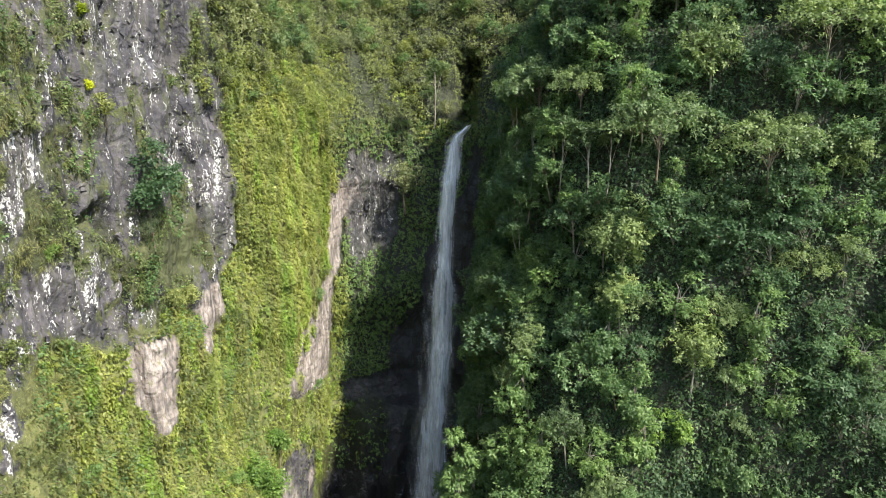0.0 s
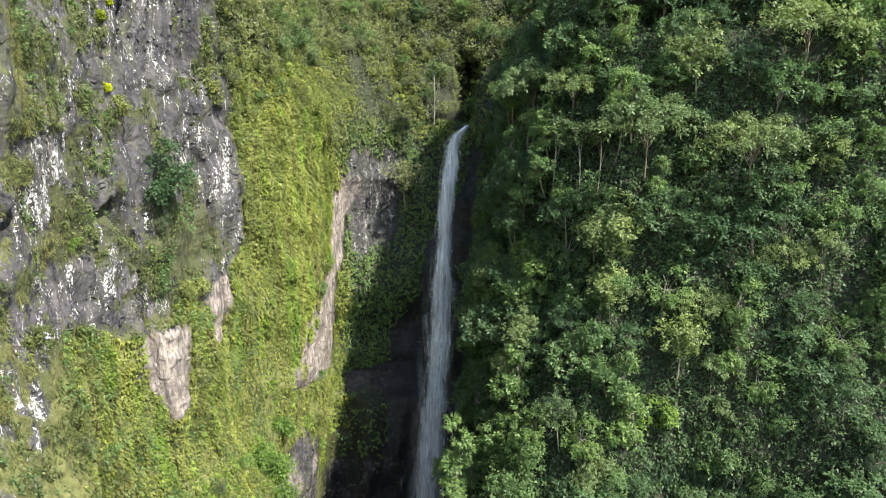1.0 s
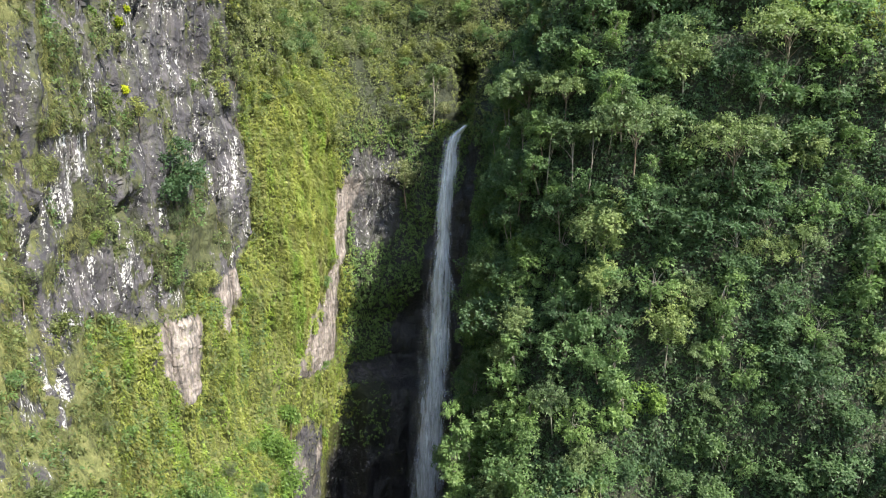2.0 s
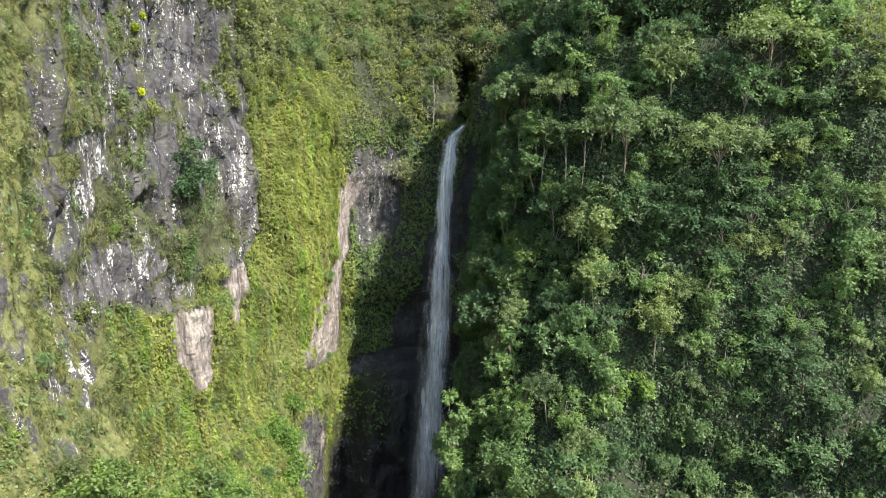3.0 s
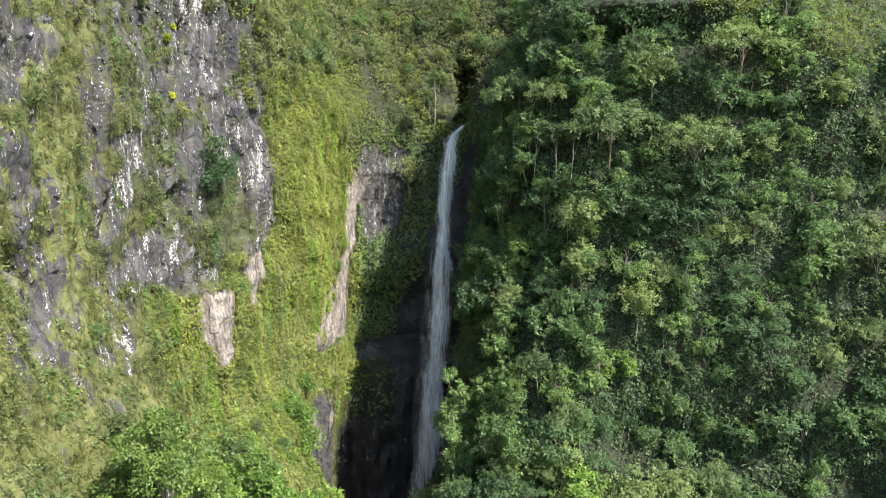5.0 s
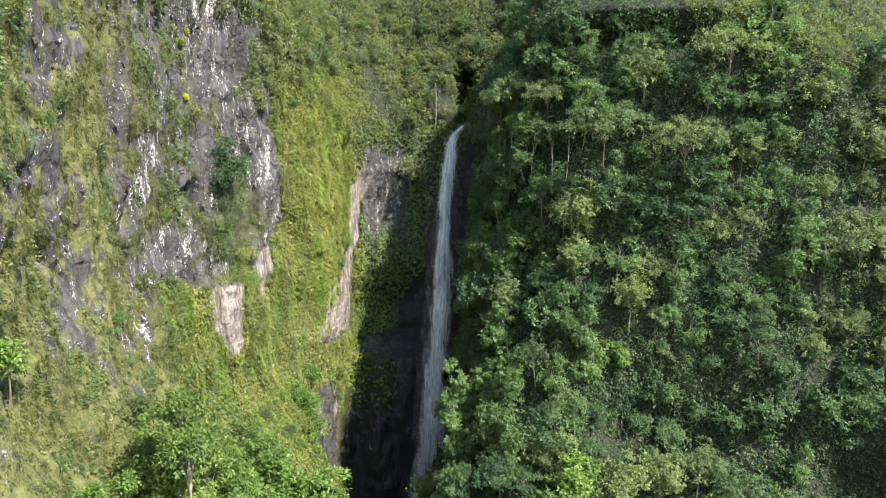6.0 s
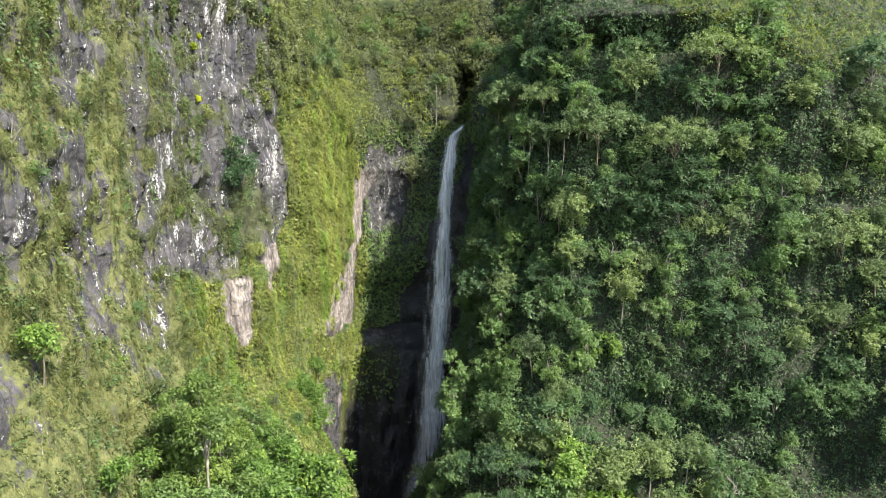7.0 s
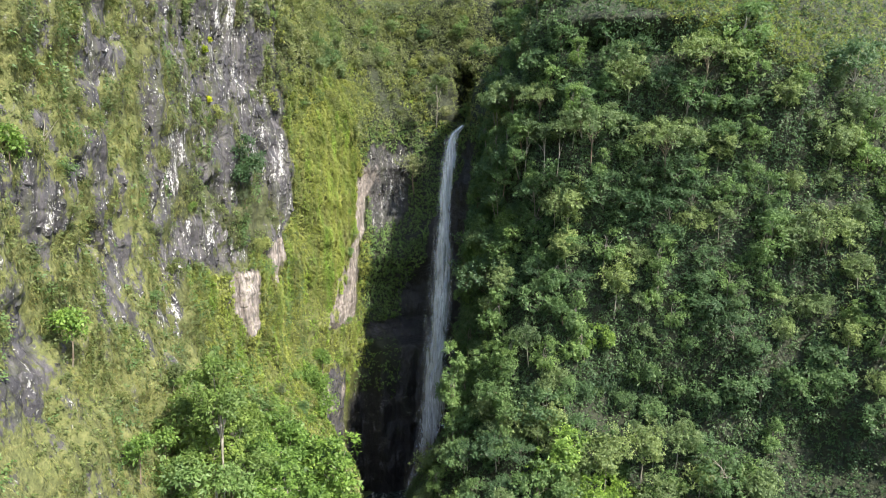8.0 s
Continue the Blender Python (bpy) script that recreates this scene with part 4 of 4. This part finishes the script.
def dead_branch(u, z, length, seed):
    """A bare bleached branch that leans out of the green."""
    g = np.random.default_rng(seed)
    x, y, z = on_wall(u, z, 0.3)
    out = normals(np.array([u]), np.array([z]))[0]
    pieces = []
    t = np.linspace(0, 1, 6)[:, None]
    for k in range(5):
        way = unit(out * 0.5 + [g.normal(0, 0.4), 0, 1.0 + g.normal(0, 0.2)])
        root = np.array([0, 0, 0.15 * k * length * 0.4])
        path = root + way * t * length * g.uniform(0.4, 1.0) + np.cumsum(g.normal(0, 0.05 * length / 3, (6, 3)), 0) * t
        pieces.append(tube(path, 0.045 * (1.1 - t[:, 0]), 5))
    v, f = joined(pieces)
    ob = new("dead_branch", mesh_of("dead_branch", v, f, BARK_PALE, True))
    ob.location = (x, y, z)
    tagged(ob, "bare bleached dead branch leaning out of the undergrowth", "branch", "dead branches")


for u, z, length in ((2.3, 34.0, 1.8), (17.35, 4.5, 4.5), (17.5, 3.0, 4.0), (18.45, 3.0, 3.5), (18.0, 10.0, 2.5), (15.7, 18, 2.5), (19.0, 20.5, 3.0), (9.9, 31.5, 1.6)):
    dead_branch(u, z, length, int(u * 100))


# ---- the stream below the fall ----
def build_stream():
    m, nt, bsdf = material("stream_water")
    bsdf.inputs["Base Color"].default_value = (0.03, 0.045, 0.04, 1)
    bsdf.inputs["Roughness"].default_value = 0.12
    n = noisy(nt, stretched(nt, 1, 1, 1), 1.6, 4)
    foam = ramp(nt, noisy(nt, stretched(nt, 1, 0.4, 1), 0.9, 5), (0.56, 0.0), (0.7, 0.7))
    nt.links.new(mix(nt, foam, (0.03, 0.045, 0.04), (0.6, 0.63, 0.63)), bsdf.inputs["Base Color"])
    nt.links.new(node(nt, "ShaderNodeBump", Strength=0.6, Distance=0.2, Height=n).outputs[0], bsdf.inputs["Normal"])
    ys, ss = np.linspace(88, -60, 120), np.linspace(-1, 1, 7)
    Y, S = np.meshgrid(ys, ss, indexing="ij")
    wide = 2.6 + 7 * bump(Y, 82, 9) + 0.5 * vnoise(Y / 5, 0, 0, 95)
    X = -3.5 + 4 * np.sin(Y / 22) * step(84, 70, Y) + S * wide
    Z = -24.6 + 0.05 * vnoise(X, Y, 0, 96)
    idx = np.arange(Y.size).reshape(Y.shape)
    faces = np.stack([idx[:-1, :-1], idx[1:, :-1], idx[1:, 1:], idx[:-1, 1:]], -1).reshape(-1, 4)
    tagged(new("water", mesh_of("water", np.stack([X, Y, Z], -1).reshape(-1, 3), faces, m, True)),
           "dark stream with foam flowing from the foot of the fall", "stream", kind="structure")


def build_boulders():
    m, nt, bsdf = material("wet_boulder")
    n = noisy(nt, stretched(nt, 1, 1, 1), 2.0, 7)
    nt.links.new(ramp(nt, n, (0.3, (0.02, 0.02, 0.02)), (0.6, (0.08, 0.078, 0.075)), (0.75, (0.07, 0.09, 0.035))), bsdf.inputs["Base Color"])
    bsdf.inputs["Roughness"].default_value = 0.5
    nt.links.new(node(nt, "ShaderNodeBump", Strength=0.8, Distance=0.15, Height=n).outputs[0], bsdf.inputs["Normal"])
    g = random.Random(5)
    for k in range(26):
        bm = bmesh.new()
        bmesh.ops.create_icosphere(bm, subdivisions=3, radius=1.0)
        sx, sy, sz = g.uniform(0.6, 1.5), g.uniform(0.6, 1.5), g.uniform(0.5, 1.0)
        for v in bm.verts:
            bulge = 1 + 0.35 * noise.noise(v.co * 1.1 + Vector((k * 7.0, 0, 0))) + 0.1 * noise.noise(v.co * 3.5 + Vector((0, k * 5.0, 0)))
            v.co = Vector((v.co.x * sx, v.co.y * sy, max(v.co.z, -0.6) * sz)) * bulge
        me = bpy.data.meshes.new("boulder")
        bm.to_mesh(me)
        bm.free()
        me.materials.append(m)
        y = g.uniform(30, 86)
        ob = new("boulder", me)
        ob.location = (-3.5 + 4 * math.sin(y / 22) * (1 if y < 74 else 0.3) + g.uniform(-5, 5), y, -24.5)
        ob.rotation_euler = (0, 0, g.uniform(0, 6.28))
        tagged(ob, "dark wet rounded boulder in the stream bed", "boulder", "boulders in the stream")


build_stream()
build_boulders()


QUADS = np.array([(4, 5, 6, 7), (0, 1, 5, 4), (1, 2, 6, 5), (2, 3, 7, 6), (3, 0, 4, 7)])
CORNERS = np.array([(-1, -1, -1), (1, -1, -1), (1, 1, -1), (-1, 1, -1), (-1, -1, 1), (1, -1, 1), (1, 1, 1), (-1, 1, 1)], float)


def block_shapes(g, k):
    """Corners of k uneven blocks: x along the wall, y up it, z out of it."""
    c = CORNERS[None] * np.stack([g.uniform(0.12, 0.5, k), g.uniform(0.1, 0.42, k), g.uniform(0.06, 0.17, k)], 1)[:, None]
    c = c * g.uniform(0.6, 1.15, (k, 8, 3))
    c[:, 4:, :2] *= g.uniform(0.25, 0.75, (k, 1, 1))
    c[:, 4:, 0] += g.uniform(-0.2, 0.2, (k, 1))
    a = g.uniform(-0.7, 0.7, k)[:, None]
    c[..., 0], c[..., 1] = c[..., 0] * np.cos(a) - c[..., 1] * np.sin(a), c[..., 0] * np.sin(a) + c[..., 1] * np.cos(a)
    return c


def block_mesh(name, v, lichen, scar):
    k = len(v)
    faces = (QUADS[None] + (np.arange(k) * 8)[:, None, None]).reshape(-1, 4)
    me = mesh_of(name, v.reshape(-1, 3), faces, CLIFF)
    for key, vals in (("lichen", lichen), ("scar", scar), ("moss", np.zeros(k)), ("wet_shade", np.zeros(k)), ("humus", np.zeros(k))):
        me.attributes.new(key, "FLOAT", "POINT").data.foreach_set("value", np.repeat(vals, 8).astype(np.float32))
    return me


def rock_blocks():
    """Angular blocks and ledges that stand proud of the bare rock; those of the nearest stretch are single pieces."""
    g = np.random.default_rng(303)
    u, z = g.uniform(2.0, 10.6, 9000), g.uniform(-14, 48, 9000)
    p = cliff(u, z)
    moss, scar, lichen, wet_shade, bare = masks(u, p)
    n1 = vnoise(p[:, 0] / 3, p[:, 1] / 3, p[:, 2] / 3, 88)
    ok = ((moss < 0.5) & (n1 > -0.35) & (scar < 0.3)) | ((scar > 0.5) & (g.random(9000) < 0.35))
    u, p, scar, lichen = u[ok][:1100], p[ok][:1100], scar[ok][:1100], lichen[ok][:1100]
    n = normals(u, p[:, 2])
    side = unit(np.cross(np.tile([0, 0, 1.0], (len(u), 1)), n))
    up = np.cross(n, side)
    near = (p[:, 1] > 25) & (p[:, 1] < 50) & (p[:, 2] > 18) & (scar < 0.3)
    near &= np.cumsum(near) <= 300
    shapes = [block_mesh("rock_block", v[None], np.array([0.7]), np.zeros(1)) for v in block_shapes(g, 24)]
    for k in np.nonzero(near)[0]:
        ob = new("rock_block", shapes[k % 24])
        ob.parent = CLIFF_WALL
        turn = Matrix((side[k], up[k], n[k])).transposed().to_4x4()
        ob.matrix_basis = Matrix.Translation(p[k] - n[k] * 0.03) @ turn
    far = ~near
    c = block_shapes(g, int(far.sum()))
    v = p[far][:, None] + side[far][:, None] * c[..., 0:1] + up[far][:, None] * c[..., 1:2] + n[far][:, None] * (c[..., 2:3] - 0.03)
    tagged(new("rock_blocks", block_mesh("rock_blocks", v, lichen[far], scar[far])), "angular dark basalt blocks and small ledges on the cliff", "rock", kind="stuff")


rock_blocks()


# ---- the valley floor and the sides behind the start of the flight ----
def floor_height(x, y):
    return float(-24.5 + 1.2 * fbm(np.array([x / 14]), np.array([y / 14]), np.array([0.0]), 61, 4)[0])


g = random.Random(21)
for _ in range(30):
    x, y = g.uniform(-6, 46), g.uniform(-60, 46)
    if abs(x - (-3.5 + 4 * math.sin(y / 22))) < 4.5:
        continue
    g.choice((BROAD_B, BROAD_A, MIDTREE)).plant(x, y, floor_height(x, y) - 0.2, g.uniform(0.9, 1.3), g.uniform(0, 6.28), label="leafy forest tree on the valley floor")
for _ in range(20):
    u, z = g.choice((g.uniform(0.5, 1.9), g.uniform(21.0, 22.8))), g.uniform(-14, 40)
    p = on_wall(u, z)
    g.choice((BROAD_B, BUSH, BUSH)).plant(p[0], p[1], p[2] - 0.3, g.uniform(0.8, 1.2), g.uniform(0, 6.28), label="green plant on the side of the gorge")


def floor_scrub():
    """Low plants over the valley floor."""
    g = np.random.default_rng(404)
    n = 5200
    x, y = g.uniform(-8, 50, n), g.uniform(-62, 80, n)
    ok = np.abs(x - (-3.5 + 4 * np.sin(y / 22))) > 3.6
    x, y = x[ok], y[ok]
    z = -24.5 + 1.2 * fbm(x / 14, y / 14, 0 * x, 61, 4)
    j = np.repeat(np.arange(len(x)), 7)
    m = len(j)
    c = np.stack([x, y, z], 1)[j] + g.normal(0, 0.4, (m, 3)) * [1, 1, 0.3] + [0, 0, 0.3]
    tip = unit(g.normal(0, 1, (m, 3)) + [0, 0, 0.5])
    face = unit(g.normal(0, 0.4, (m, 3)) + [0, 0, 1])
    length = 0.55 * g.uniform(0.6, 1.3, m)
    ob = new("floor_scrub", leaf_mesh("floor_scrub", c, tip, face, length, length * 0.6, LEAF_DEEP, "wedge"))
    tagged(ob, "low green scrub over the valley floor beside the stream", "undergrowth", kind="stuff")


floor_scrub()
